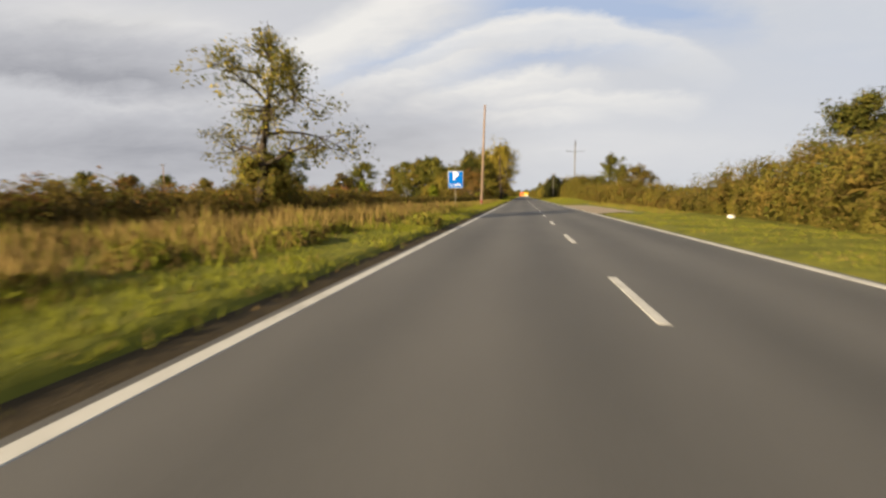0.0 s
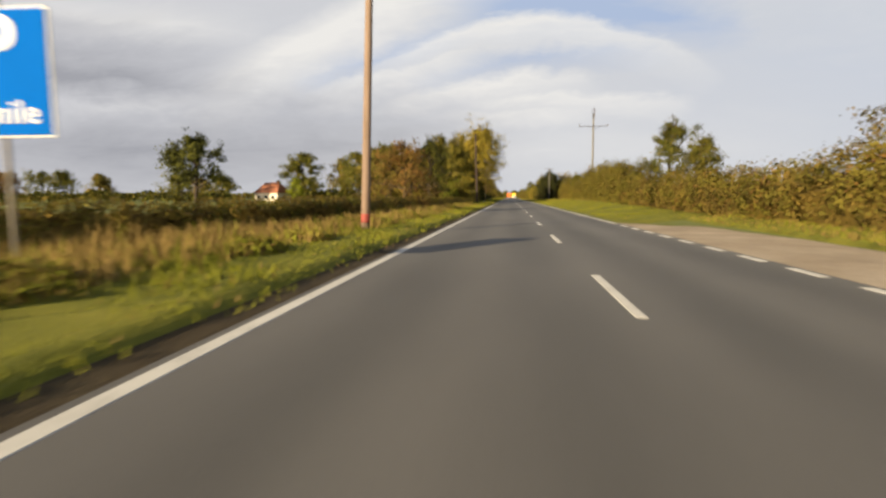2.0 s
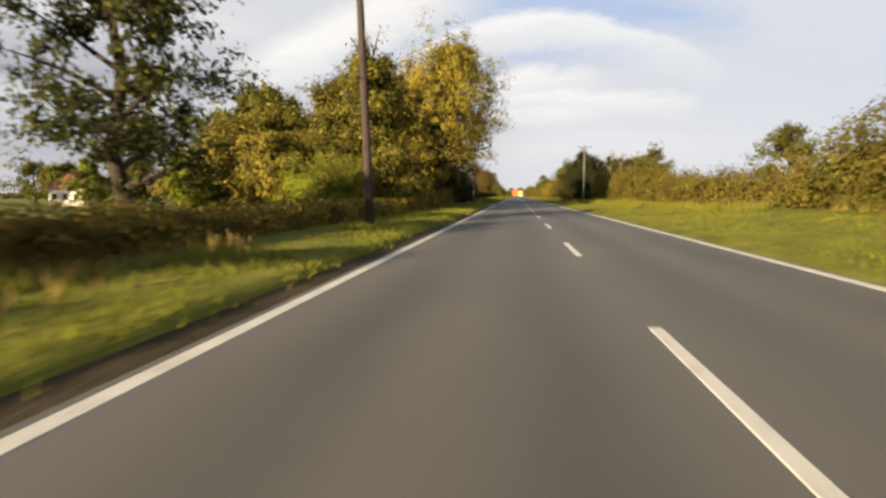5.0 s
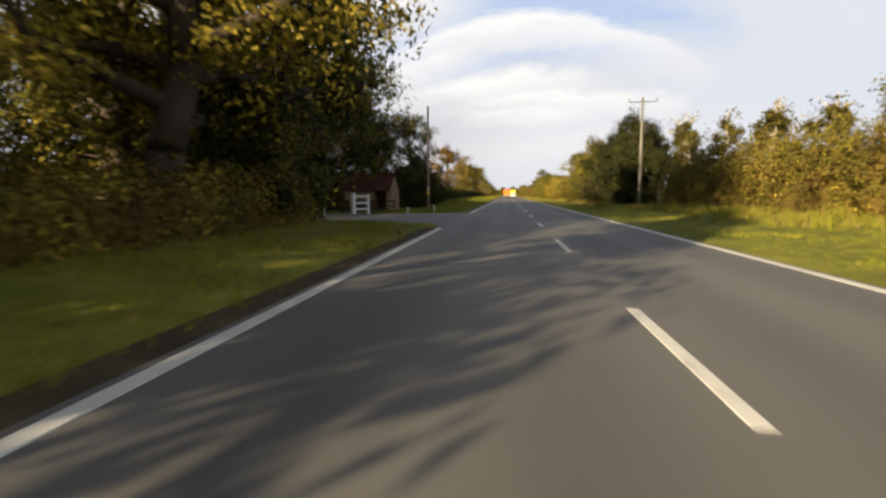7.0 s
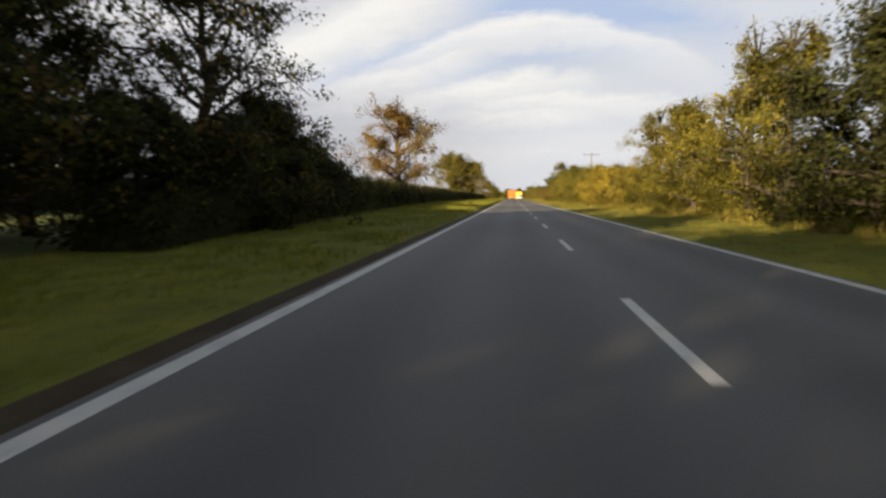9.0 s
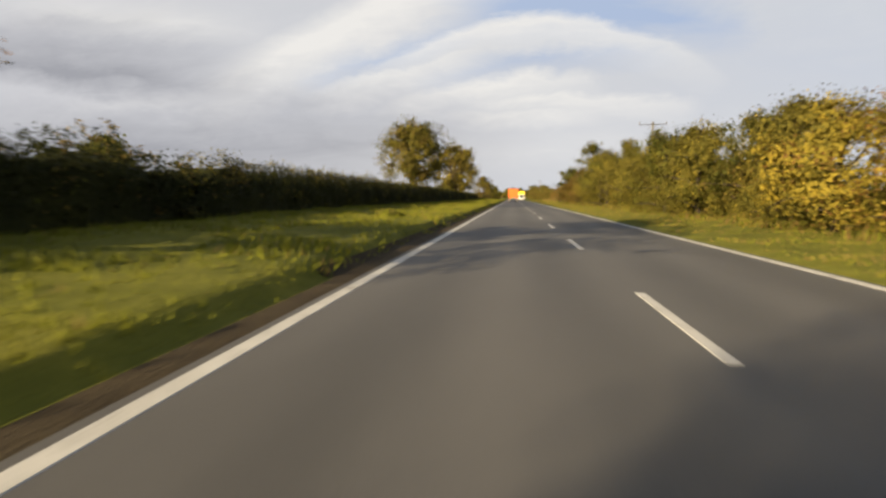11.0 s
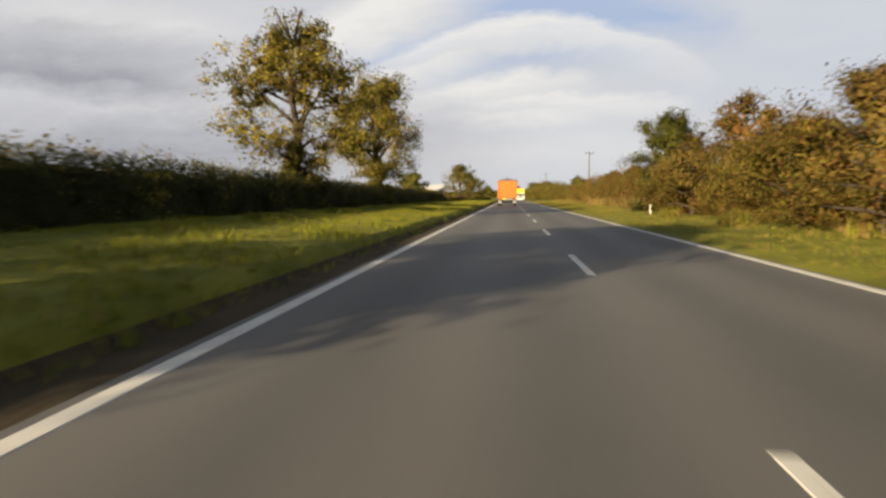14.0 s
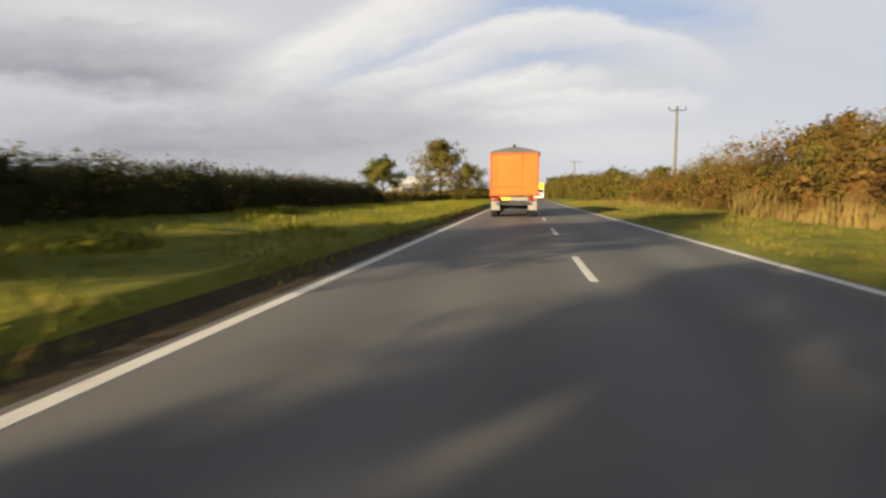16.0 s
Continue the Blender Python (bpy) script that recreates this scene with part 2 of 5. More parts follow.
GRASS = leaf_material("grass_green", [(0.0, (0.088, 0.098, 0.012)), (0.5, (0.168, 0.174, 0.018)), (0.85, (0.26, 0.237, 0.028)), (1.0, (0.32, 0.255, 0.042))], 0.6, 0.3)
STRAW = leaf_material("grass_straw", [(0.0, (0.088, 0.062, 0.021)), (0.4, (0.19, 0.13, 0.042)), (0.8, (0.31, 0.215, 0.078)), (1.0, (0.40, 0.295, 0.13))], 0.7, 0.3)

# ---- builders ----


def mesh_of(name, verts, faces, mats, index=None, smooth=False):
    me = bpy.data.meshes.new(name)
    if isinstance(verts, np.ndarray) and isinstance(faces, np.ndarray):
        n, k = faces.shape
        me.vertices.add(len(verts))
        me.vertices.foreach_set("co", verts.astype(np.float32).ravel())
        me.loops.add(n * k)
        me.loops.foreach_set("vertex_index", faces.astype(np.int32).ravel())
        me.polygons.add(n)
        me.polygons.foreach_set("loop_start", np.arange(0, n * k, k, dtype=np.int32))
        me.update(calc_edges=True)
    else:
        me.from_pydata([tuple(v) for v in verts], [], [list(f) for f in faces])
    for m in (mats if isinstance(mats, (list, tuple)) else [mats]):
        me.materials.append(m)
    if index is not None:
        me.polygons.foreach_set("material_index", np.asarray(index, dtype=np.int32))
    if smooth:
        me.polygons.foreach_set("use_smooth", np.ones(len(me.polygons), dtype=bool))
    me.update()
    return me


def part(name, bm, mat, parent=None, label="", smooth=False):
    """Links a bmesh (or a mesh) as one object under a thing."""
    if isinstance(bm, bmesh.types.BMesh):
        me = bpy.data.meshes.new(name)
        bm.to_mesh(me)
        bm.free()
        me.materials.append(mat)
        if smooth:
            me.polygons.foreach_set("use_smooth", np.ones(len(me.polygons), dtype=bool))
    else:
        me = bm
    ob = new(name, me)
    ob.parent = parent
    return tagged(ob, label)


def thing(name, loc=(0, 0, 0), rz=0.0, label="", category="", group="", kind=""):
    ob = new(name)
    ob.empty_display_size = 0.2
    ob.matrix_basis = pose(*loc, 0, 0, rz)
    return tagged(ob, label, category, group, kind)


def box(bm, cx, cy, cz, sx, sy, sz, bevel=0.0, turn=None):
    r = bmesh.ops.create_cube(bm, size=1.0)
    vs = r["verts"]
    bmesh.ops.scale(bm, vec=(sx, sy, sz), verts=vs)
    if bevel:
        es = list({e for v in vs for e in v.link_edges})
        b = bmesh.ops.bevel(bm, geom=es, offset=bevel, segments=2, affect="EDGES", profile=0.6)
        vs = list({v for f in b["faces"] for v in f.verts} | {v for v in vs if v.is_valid})
    if turn is not None:
        bmesh.ops.rotate(bm, cent=(0, 0, 0), matrix=turn, verts=vs)
    bmesh.ops.translate(bm, vec=(cx, cy, cz), verts=vs)
    return vs


def a_box(cx, cy, cz, sx, sy, sz, bevel=0.0, turn=None):
    bm = bmesh.new()
    box(bm, cx, cy, cz, sx, sy, sz, bevel, turn)
    return bm


def tube(p0, p1, r0, r1, sides=6):
    """Vertices and faces of a tapered tube."""
    p0, p1 = np.array(p0, float), np.array(p1, float)
    d = p1 - p0
    d /= np.linalg.norm(d) + 1e-9
    a = np.cross(d, (0.3, 0.9, 0.2))
    a /= np.linalg.norm(a) + 1e-9
    b = np.cross(d, a)
    ang = np.arange(sides) * 2 * np.pi / sides
    ring = np.cos(ang)[:, None] * a + np.sin(ang)[:, None] * b
    v = np.vstack([p0 + ring * r0, p1 + ring * r1])
    f = [[i, (i + 1) % sides, sides + (i + 1) % sides, sides + i] for i in range(sides)]
    return v, f + [list(range(sides))[::-1], [sides + i for i in range(sides)]]


def tubes_mesh(name, segs, mat, sides=6):
    vs, fs, n = [], [], 0
    for p0, p1, r0, r1, *_ in segs:
        v, f = tube(p0, p1, r0, r1, sides if r0 > 0.035 or sides < 5 else 3)
        vs.append(v)
        fs += [[i + n for i in q] for q in f]
        n += len(v)
    return mesh_of(name, np.vstack(vs), fs, mat, smooth=True)


LEAF_SIZE, LEAF_COUNT = 0.71, 1.36       # small leaves, many of them


def leaf_blades(points, size, rng, outward=None, loose=0.75):
    """One small pointed leaf at every point; leaves turn their faces outward."""
    n = len(points)
    c = rng.normal(size=(n, 3))
    c /= np.linalg.norm(c, axis=1)[:, None]
    if outward is not None:
        c = c * loose + outward / (np.linalg.norm(outward, axis=1)[:, None] + 1e-6)
        c /= np.linalg.norm(c, axis=1)[:, None]
    a = np.cross(c, rng.normal(size=(n, 3)))
    a /= np.linalg.norm(a, axis=1)[:, None]
    b = np.cross(c, a)
    s = (size * rng.uniform(0.6, 1.3, n))[:, None]
    v = np.stack([points - a * s * 0.5 - b * s * 0.46, points - a * s * 0.5 + b * s * 0.46, points + a * s * 0.8 + c * s * 0.12], axis=1)
    return v.reshape(-1, 3), np.arange(3 * n).reshape(n, 3)


SPRAYS = 8


def inner_sprays(centres, radii, swell, rng):
    """Broad sprays of foliage under the loose leaves, lying along the swell of the plant; they close it to the light."""
    n = len(centres) * SPRAYS
    r = np.repeat(radii, SPRAYS)[:, None]
    mid = np.repeat(centres, SPRAYS, axis=0) + rng.normal(size=(n, 3)) * r * 0.5
    out = (swell / (np.linalg.norm(swell, axis=1)[:, None] + 1e-9))[:, None, :]
    d = rng.normal(size=(n, 3, 3))
    d -= 0.7 * (d * out).sum(axis=2)[:, :, None] * out
    d /= np.linalg.norm(d, axis=2)[:, :, None]
    v = mid[:, None, :] + d * r[:, None, :] * rng.uniform(0.45, 1.0, (n, 3, 1))
    return v.reshape(-1, 3), np.arange(3 * n).reshape(-1, 3)


def joined(name, leaves, knots, mats, il, ik, out, ctr, swell):
    """Leaves and inner knots in one mesh; their shading follows the swell of the foliage."""
    q = leaves[0].reshape(-1, 3, 3)
    own = np.cross(q[:, 1] - q[:, 0], q[:, 2] - q[:, 0])
    own /= np.linalg.norm(own, axis=1)[:, None] + 1e-9
    out = out / (np.linalg.norm(out, axis=1)[:, None] + 1e-9)
    back = (own * out).sum(axis=1) < 0
    q[back] = q[back][:, ::-1]
    own[back] *= -1.0
    v = np.vstack([q.reshape(-1, 3), knots[0]])
    f = np.vstack([leaves[1], knots[1] + len(leaves[0])])
    nq = np.repeat(own * 0.35 + out * 0.85, 3, axis=0)
    k = knots[0].reshape(-1, 3, 3)
    face = np.cross(k[:, 1] - k[:, 0], k[:, 2] - k[:, 0])
    face /= np.linalg.norm(face, axis=1)[:, None] + 1e-9
    away = k.mean(axis=1) - np.repeat(ctr, SPRAYS, axis=0)
    away = away / (np.linalg.norm(away, axis=1)[:, None] + 1e-9) + swell / (np.linalg.norm(swell, axis=1)[:, None] + 1e-9)
    turn = (face * away).sum(axis=1) < 0
    k[turn] = k[turn][:, ::-1]
    face[turn] *= -1.0
    v[len(leaves[0]):] = k.reshape(-1, 3)
    me = mesh_of(name, v, f, list(mats), np.concatenate([il, ik]))
    n = np.vstack([nq, np.repeat(face * 0.4 + away * 0.6, 3, axis=0)])
    n /= np.linalg.norm(n, axis=1)[:, None] + 1e-9
    me.polygons.foreach_set("use_smooth", np.ones(len(me.polygons), dtype=bool))
    me.normals_split_custom_set_from_vertices(n.tolist())
    return me


def grow(rng, height, spread, base, limbs, droop=0.1, lean=(0, 0)):
    """Trunk, limbs and twigs of a broadleaf tree; returns tube segments and twig ends."""
    segs, tips = [], []
    r0 = height * 0.026
    top = height * 0.78
    steps = 7
    pts = [np.zeros(3)]
    for i in range(steps):
        k = (i + 1) / steps
        pts.append(np.array([lean[0] * k + rng.normal() * 0.12 * height / 10, lean[1] * k + rng.normal() * 0.12 * height / 10, top * k]))
    rad = lambda k: r0 * (1 - 0.8 * k) + 0.02
    for i in range(steps):
        segs.append((pts[i], pts[i + 1], rad(i / steps), rad((i + 1) / steps), 0, False))
    def on_trunk(k):
        q = k * steps
        i = min(int(q), steps - 1)
        return pts[i] + (pts[i + 1] - pts[i]) * (q - i)
    for j in range(limbs):
        k = base + (1 - base) * (j + rng.uniform(0, 1)) / limbs
        o = on_trunk(min(k, 0.999))
        az = j * 2.4 + rng.normal() * 0.4
        prof = math.sin(math.pi * min(1.0, 0.22 + 0.78 * (k - base) / (1.0001 - base)) ** 0.85) ** 0.7
        ln = spread * max(0.35, prof) * rng.uniform(0.7, 1.12)
        up = 0.25 + 0.9 * k
        d = np.array([math.cos(az), math.sin(az), up])
        d /= np.linalg.norm(d)
        rr = rad(k) * 0.55
        p = o
        n = 4
        for i in range(n):
            d = d + rng.normal(size=3) * 0.16 + np.array([0, 0, -droop * 0.6])
            d /= np.linalg.norm(d)
            q = p + d * ln / n
            segs.append((p, q, rr * (1 - i / n) + 0.012, rr * (1 - (i + 1) / n) + 0.01, j + 1, False))
            if i >= 1 or n == 1:
                for _ in range(3):
                    e = d * 0.6 + rng.normal(size=3) * 0.75
                    e /= np.linalg.norm(e)
                    l2 = ln * rng.uniform(0.22, 0.45)
                    s2 = q + e * l2
                    segs.append((q, s2, rr * 0.3 + 0.006, 0.008, j + 1, True))
                    tips.append(q + e * l2 * 0.55)
                    for _ in range(3):
                        g = e * 0.5 + rng.normal(size=3) * 0.8
                        tips.append(s2 + g / np.linalg.norm(g) * l2 * rng.uniform(0.2, 0.6))
            p = q
        tips.append(p)
    top_pt = pts[-1]
    for _ in range(6):
        e = rng.normal(size=3) * np.array([0.6, 0.6, 0.5]) + np.array([0, 0, 0.9])
        e *= (height - top) / np.linalg.norm(e) * rng.uniform(0.6, 1.0)
        segs.append((top_pt, top_pt + e, rad(1), 0.01, 0, False))
        tips.append(top_pt + e * 0.8)
        tips.append(top_pt + e * 0.5 + rng.normal(size=3) * 0.3)
    return segs, np.array(tips)


def tree(loc, height, spread, mats, seed, label, leaves=7000, leaf=0.2, base=0.22, limbs=16, clump=0.5, keep=1.0, droop=0.1,
         bark=None, mass=0.45, twig=True, category="tree", group="", name="tree", lean=(0, 0), weights=None, dome=0):
    rng = np.random.default_rng(seed)
    segs, tips = grow(rng, height, spread, base, limbs, droop, lean)
    if dome:
        # boughs fill a rounded crown
        lo = base * 0.8 * height
        d = rng.normal(size=(dome, 3))
        d /= np.linalg.norm(d, axis=1)[:, None]
        half = 0.5 * (height - lo)
        lumps = 1.0 + 0.16 * np.sin(d @ rng.normal(size=(3, 3)) * 4.0 + rng.uniform(0, 6, 3)).sum(axis=1, keepdims=True) / 1.5
        ball = d * lumps * rng.uniform(0.55, 0.93, (dome, 1)) * np.array([spread, spread, half]) + np.array([lean[0] * 0.6, lean[1] * 0.6, lo + half])
        q = (tips - np.array([lean[0] * 0.6, lean[1] * 0.6, lo + half])) / np.array([spread * 1.02, spread * 1.02, half * 1.02])
        tips = np.vstack([tips[(q ** 2).sum(axis=1) < 0.95], ball])
        size, mid = np.array([spread, spread, half]), np.array([lean[0] * 0.6, lean[1] * 0.6, lo + half])
        kept, ended = [], set()
        for seg in segs:
            inside = (((seg[1] - mid) / size) ** 2).sum() < 0.8
            if seg[4] == 0 or (inside and seg[4] not in ended):
                kept.append(seg)
            elif not seg[5]:
                ended.add(seg[4])
        segs = kept
    if keep < 1.0:
        tips = tips[rng.random(len(tips)) < keep]
    if not twig:
        segs = [s for s in segs if not s[5]]
    ob = thing(name, loc, 0.0, label, category, group)
    if twig:
        part("trunk", tubes_mesh("trunk", [s for s in segs if s[4] == 0], bark or BARK, 7), None, ob)
        for j in range(1, limbs + 1):
            own = [s for s in segs if s[4] == j]
            if own:
                part("limb", tubes_mesh("limb", own, bark or BARK, 5), None, ob)
    else:
        part("trunk", tubes_mesh("trunk", segs, bark or BARK, 6), None, ob)
    leaf = leaf * LEAF_SIZE
    per = max(1, int(leaves * LEAF_COUNT) // len(tips))
    pts = np.repeat(tips, per, axis=0)
    off = rng.normal(size=pts.shape)
    off *= (rng.random(len(pts)) ** 0.45 / np.linalg.norm(off, axis=1) * clump * 1.45 * np.repeat(rng.uniform(0.55, 1.2, len(tips)), per))[:, None]
    off[:, 2] *= 0.7
    mid = np.array([0, 0, height * 0.5])
    out = off / (clump + 1e-6) + 0.9 * (pts - mid) / (0.5 * height) + np.array([0, 0, 0.25])
    pts = pts + off
    ok = pts[:, 2] > 0.15
    own = np.repeat(rng.choice(len(mats), size=len(tips), p=weights), per)
    idx = np.where(rng.random(len(pts)) < 0.7, own, rng.choice(len(mats), size=len(pts), p=weights))
    pts, out, idx = pts[ok], out[ok], idx[ok]
    far = np.linalg.norm((tips - tips.mean(axis=0)) / (tips.std(axis=0) + 0.1), axis=1)
    pick = (rng.random(len(tips)) < mass * 1.7) & (far < 2.1) & (tips[:, 2] > clump)
    ctr = tips[pick]
    rad = clump * rng.uniform(0.36, 0.66, len(ctr)) * np.clip(1.25 - 0.3 * far[pick], 0.5, 1.0)
    ik = np.full(len(ctr) * SPRAYS, 0 if weights is None else int(np.argmax(weights)))
    swell = np.repeat(ctr - mid, SPRAYS, axis=0)
    part("crown", joined("crown", leaf_blades(pts, leaf, rng, out), inner_sprays(ctr, rad, swell, rng), mats, idx, ik, out, ctr, swell), None, ob)
    return ob


def wave_field(rng, n=7, low=0.15, high=1.1):
    """A smooth random function of (y, z)."""
    fr, ph, am = rng.uniform(low, high, (n, 2)) * rng.choice([-1, 1], (n, 2)), rng.uniform(0, 6.28, n), rng.uniform(0.4, 1.0, n)
    return lambda a, b: sum(am[i] * np.sin(fr[i, 0] * 2 * a + fr[i, 1] * 2 * b + ph[i]) for i in range(n)) / am.sum() * 1.8


def hedge(y0, y1, x_at, h_at, w_at, z_at, mats, seed, label, density=55.0, leaf=0.12, lump=0.35, category="hedge", group="", weights=None,
          name="hedge", shoots=0.0, deep=0.35, core=0.66):
    """A stretch of hedge or scrub along the road: woody core and a coat of leaves."""
    rng = np.random.default_rng(seed)
    wf = wave_field(np.random.default_rng(seed // 100))
    wf2 = wave_field(rng, 7, 0.6, 2.2)
    ln = y1 - y0
    ym = 0.5 * (y0 + y1)
    ox, oz = x_at(ym), z_at(ym)

    def place(y, a, k):
        """a runs 0..1 from the foot on one side over the top to the foot on the other."""
        h = h_at(y) * (1.0 + 0.22 * lump * wf(y, 0.0) * 2)
        w = w_at(y)
        th = np.pi * a
        cs, sn = np.cos(th), np.sin(th)
        px = -np.sign(cs) * np.abs(cs) ** 0.55 * w * 0.5
        pz = np.abs(sn) ** 0.6 * h
        r = 1.0 + lump * 0.5 * wf2(y * 0.8 + 3.0 * a, pz * 0.6 + 2.5 * a)
        return x_at(y) + px * r * k, y, z_at(y) + pz * (1 + (r - 1) * 0.5) * k

    ob = thing(name, (ox, ym, oz), 0.0, label, category, group)
    ny, na = max(4, int(ln / 0.6)), 13
    yy, aa = np.meshgrid(np.linspace(y0, y1, ny), np.linspace(0, 1, na), indexing="ij")
    kk = np.full(ny * na, core)
    cx, cy, cz = place(yy.ravel(), aa.ravel(), kk)
    v = np.stack([cx - ox, cy - ym, cz - oz], axis=1) + rng.normal(size=(ny * na, 3)) * 0.1
    f = [[i * na + j, i * na + j + 1, (i + 1) * na + j + 1, (i + 1) * na + j] for i in range(ny - 1) for j in range(na - 1)]
    f += [list(range(na))[::-1], [(ny - 1) * na + j for j in range(na)]]
    part("inner_growth", mesh_of("inner_growth", v, f, mats[0], smooth=True), None, ob)
    hm, wm = float(np.mean(h_at(np.array([y0, ym, y1])))), float(np.mean(w_at(np.array([y0, ym, y1]))))
    area = ln * (2 * hm + wm)
    # knots of foliage over the core
    m = int(area * 4.2)
    ky, ka = rng.uniform(y0, y1, m), rng.uniform(0.02, 0.98, m)
    cx, cy, cz = place(ky, ka, rng.uniform(0.72, 0.90, m))
    ctr = np.stack([cx - ox, cy - ym, cz - oz], axis=1)
    rad = np.minimum(0.21, 0.09 + 0.045 * hm) * rng.uniform(0.6, 1.2, m)
    leaf = leaf * LEAF_SIZE
    n = int(density * 1.22 * LEAF_COUNT * area)
    y = rng.uniform(y0 - 0.2, y1 + 0.2, n)
    a = rng.beta(0.95, 0.95, n)
    back = (a < 0.36) if ox < 0 else (a > 0.64)
    a = np.where(back & (rng.random(n) < 0.55), 1 - a, a)
    k = 1.0 - np.abs(rng.normal(size=n)) * deep * 0.4 + np.maximum(0, rng.normal(size=n)) * 0.04
    px, py, pz = place(y, a, k)
    pts = np.stack([px - ox, py - ym, pz - oz], axis=1)
    out = np.stack([-np.sign(np.cos(np.pi * a)) * np.abs(np.cos(np.pi * a)) ** 1.1 * 1.2, rng.normal(size=n) * (0.25 + 1.3 * lump), np.abs(np.sin(np.pi * a)) ** 2 + 0.15], axis=1)
    mf = wave_field(np.random.default_rng(seed // 100 + 7), 8, 0.25, 1.6)
    rank = np.clip(0.5 + 0.42 * mf(y, pz * 1.3) + rng.normal(size=n) * 0.16, 0, 0.999)
    share = np.cumsum(weights if weights is not None else np.full(len(mats), 1 / len(mats)))
    idx = np.minimum(np.searchsorted(share, rank), len(mats) - 1)
    ik = np.clip(0.5 + 0.42 * mf(ky, (cz - oz) * 1.3) + rng.normal(size=m) * 0.16, 0, 0.999)
    ik = np.minimum(np.searchsorted(share, ik), len(mats) - 1)
    ik = np.where(np.array([q is YELLOW for q in mats])[ik], 0, ik)
    if shoots:
        q = int(shoots * ln)
        sy = rng.uniform(y0, y1, q)
        sx, _, sz = place(sy, rng.uniform(0.3, 0.7, q), 0.95)
        hgt = rng.uniform(0.3, 1.0, q) * (0.25 + hm * 0.12)
        each = 9
        t = rng.uniform(0, 1, (q, each))
        up = np.stack([(sx - ox)[:, None] + rng.normal(size=(q, each)) * 0.07, (sy - ym)[:, None] + rng.normal(size=(q, each)) * 0.07,
                       (sz - oz)[:, None] + t * hgt[:, None]], axis=2)
        pts = np.vstack([pts, up.reshape(-1, 3)])
        out = np.vstack([out, np.tile((0.0, 0.0, 1.0), (q * each, 1)) + rng.normal(size=(q * each, 3))])
        idx = np.concatenate([idx, np.full(q * each, len(mats) - 1)])
    ok = pts[:, 2] > 0.02
    pts, out, idx = pts[ok], out[ok], idx[ok]
    swell = np.repeat(ctr - np.array([0, 0, 0.4 * hm]), SPRAYS, axis=0) * np.array([1.0, 0.0, 1.0])
    swell[:, 1] = rng.normal(size=len(swell)) * wm * 0.5 * (0.2 + 1.2 * lump)
    part("foliage", joined("foliage", leaf_blades(pts, leaf, rng, out, 0.6), inner_sprays(ctr, rad, swell, rng), mats, idx, ik.repeat(SPRAYS), out, ctr, swell), None, ob)
    return ob


def along(table):
    """A function of y through (y, value) pairs."""
    ys, vs = [p[0] for p in table], [p[1] for p in table]
    return lambda y: np.interp(y, ys, vs)


def hedge_run(y0, y1, step, x, h, w, side_z, mats, seed, label, **kw):
    x, h0, w = along(x), along(h), along(w)
    h = lambda y: h0(y) * np.clip(0.25 + np.minimum(y - y0, y1 - y) / 2.5 * 0.75, 0.25, 1.0)
    n = max(1, round((y1 - y0) / step))
    for i in range(n):
        a, b = y0 + (y1 - y0) * i / n, y0 + (y1 - y0) * (i + 1) / n
        hedge(a, b, x, h, w, lambda y: rise(x(y), y) - 0.13, mats, seed + i, label, **kw)


def grass(name, regions, mats, seed, label, parent=None, lean=0.35):
    """Blades in tufts; regions: x0, x1, y0, y1, tufts per square metre, height."""
    rng = np.random.default_rng(seed)
    vs, idx = [], []
    for x0, x1, y0, y1, dens, hgt, mix in regions:
        n = int((x1 - x0) * (y1 - y0) * dens)
        x, y = rng.uniform(x0, x1, n), rng.uniform(y0, y1, n)
        wf = wave_field(rng, 6, 0.2, 0.9)
        size = hgt * np.clip(0.75 + 0.5 * wf(x, y), 0.3, 1.6)
        z = rise(x, y) - 0.02
        for _ in range(4):
            bx, by = x + rng.normal(size=n) * 0.07, y + rng.normal(size=n) * 0.07
            az = rng.uniform(0, 6.28, n)
            wd = 0.012 + 0.03 * size * rng.uniform(0.6, 1.3, n)
            hh = size * rng.uniform(0.5, 1.2, n)
            tip = np.stack([bx + rng.normal(size=n) * hh * lean, by + rng.normal(size=n) * hh * lean, z + hh], axis=1)
            l = np.stack([bx - np.cos(az) * wd, by - np.sin(az) * wd, z], axis=1)
            r = np.stack([bx + np.cos(az) * wd, by + np.sin(az) * wd, z], axis=1)
            vs.append(np.stack([l, r, tip], axis=1).reshape(-1, 3))
            idx.append((rng.random(n) < mix).astype(np.int32))
    q = np.vstack(vs).reshape(-1, 3, 3)
    own = np.cross(q[:, 1] - q[:, 0], q[:, 2] - q[:, 0])
    own /= np.linalg.norm(own, axis=1)[:, None] + 1e-9
    turn = own[:, 1] > 0
    q[turn] = q[turn][:, ::-1]
    own[turn] *= -1.0
    me = mesh_of(name, q.reshape(-1, 3), np.arange(3 * len(q)).reshape(-1, 3), list(mats), np.concatenate(idx))
    nn = own * 0.75 + np.array([0.0, 0.0, 0.55])
    nn /= np.linalg.norm(nn, axis=1)[:, None]
    me.polygons.foreach_set("use_smooth", np.ones(len(me.polygons), dtype=bool))
    me.normals_split_custom_set_from_vertices(np.repeat(nn, 3, axis=0).tolist())
    ob = new(name, me)
    return tagged(ob, label, "grass", kind="stuff")


# ---- the lie of the land ----
LINE_L, LINE_R = -3.82, 3.42
ROAD_L, ROAD_R = -4.02, 3.62
LAYBY = (37.0, 71.0)
APRON = (178.5, 191.0)


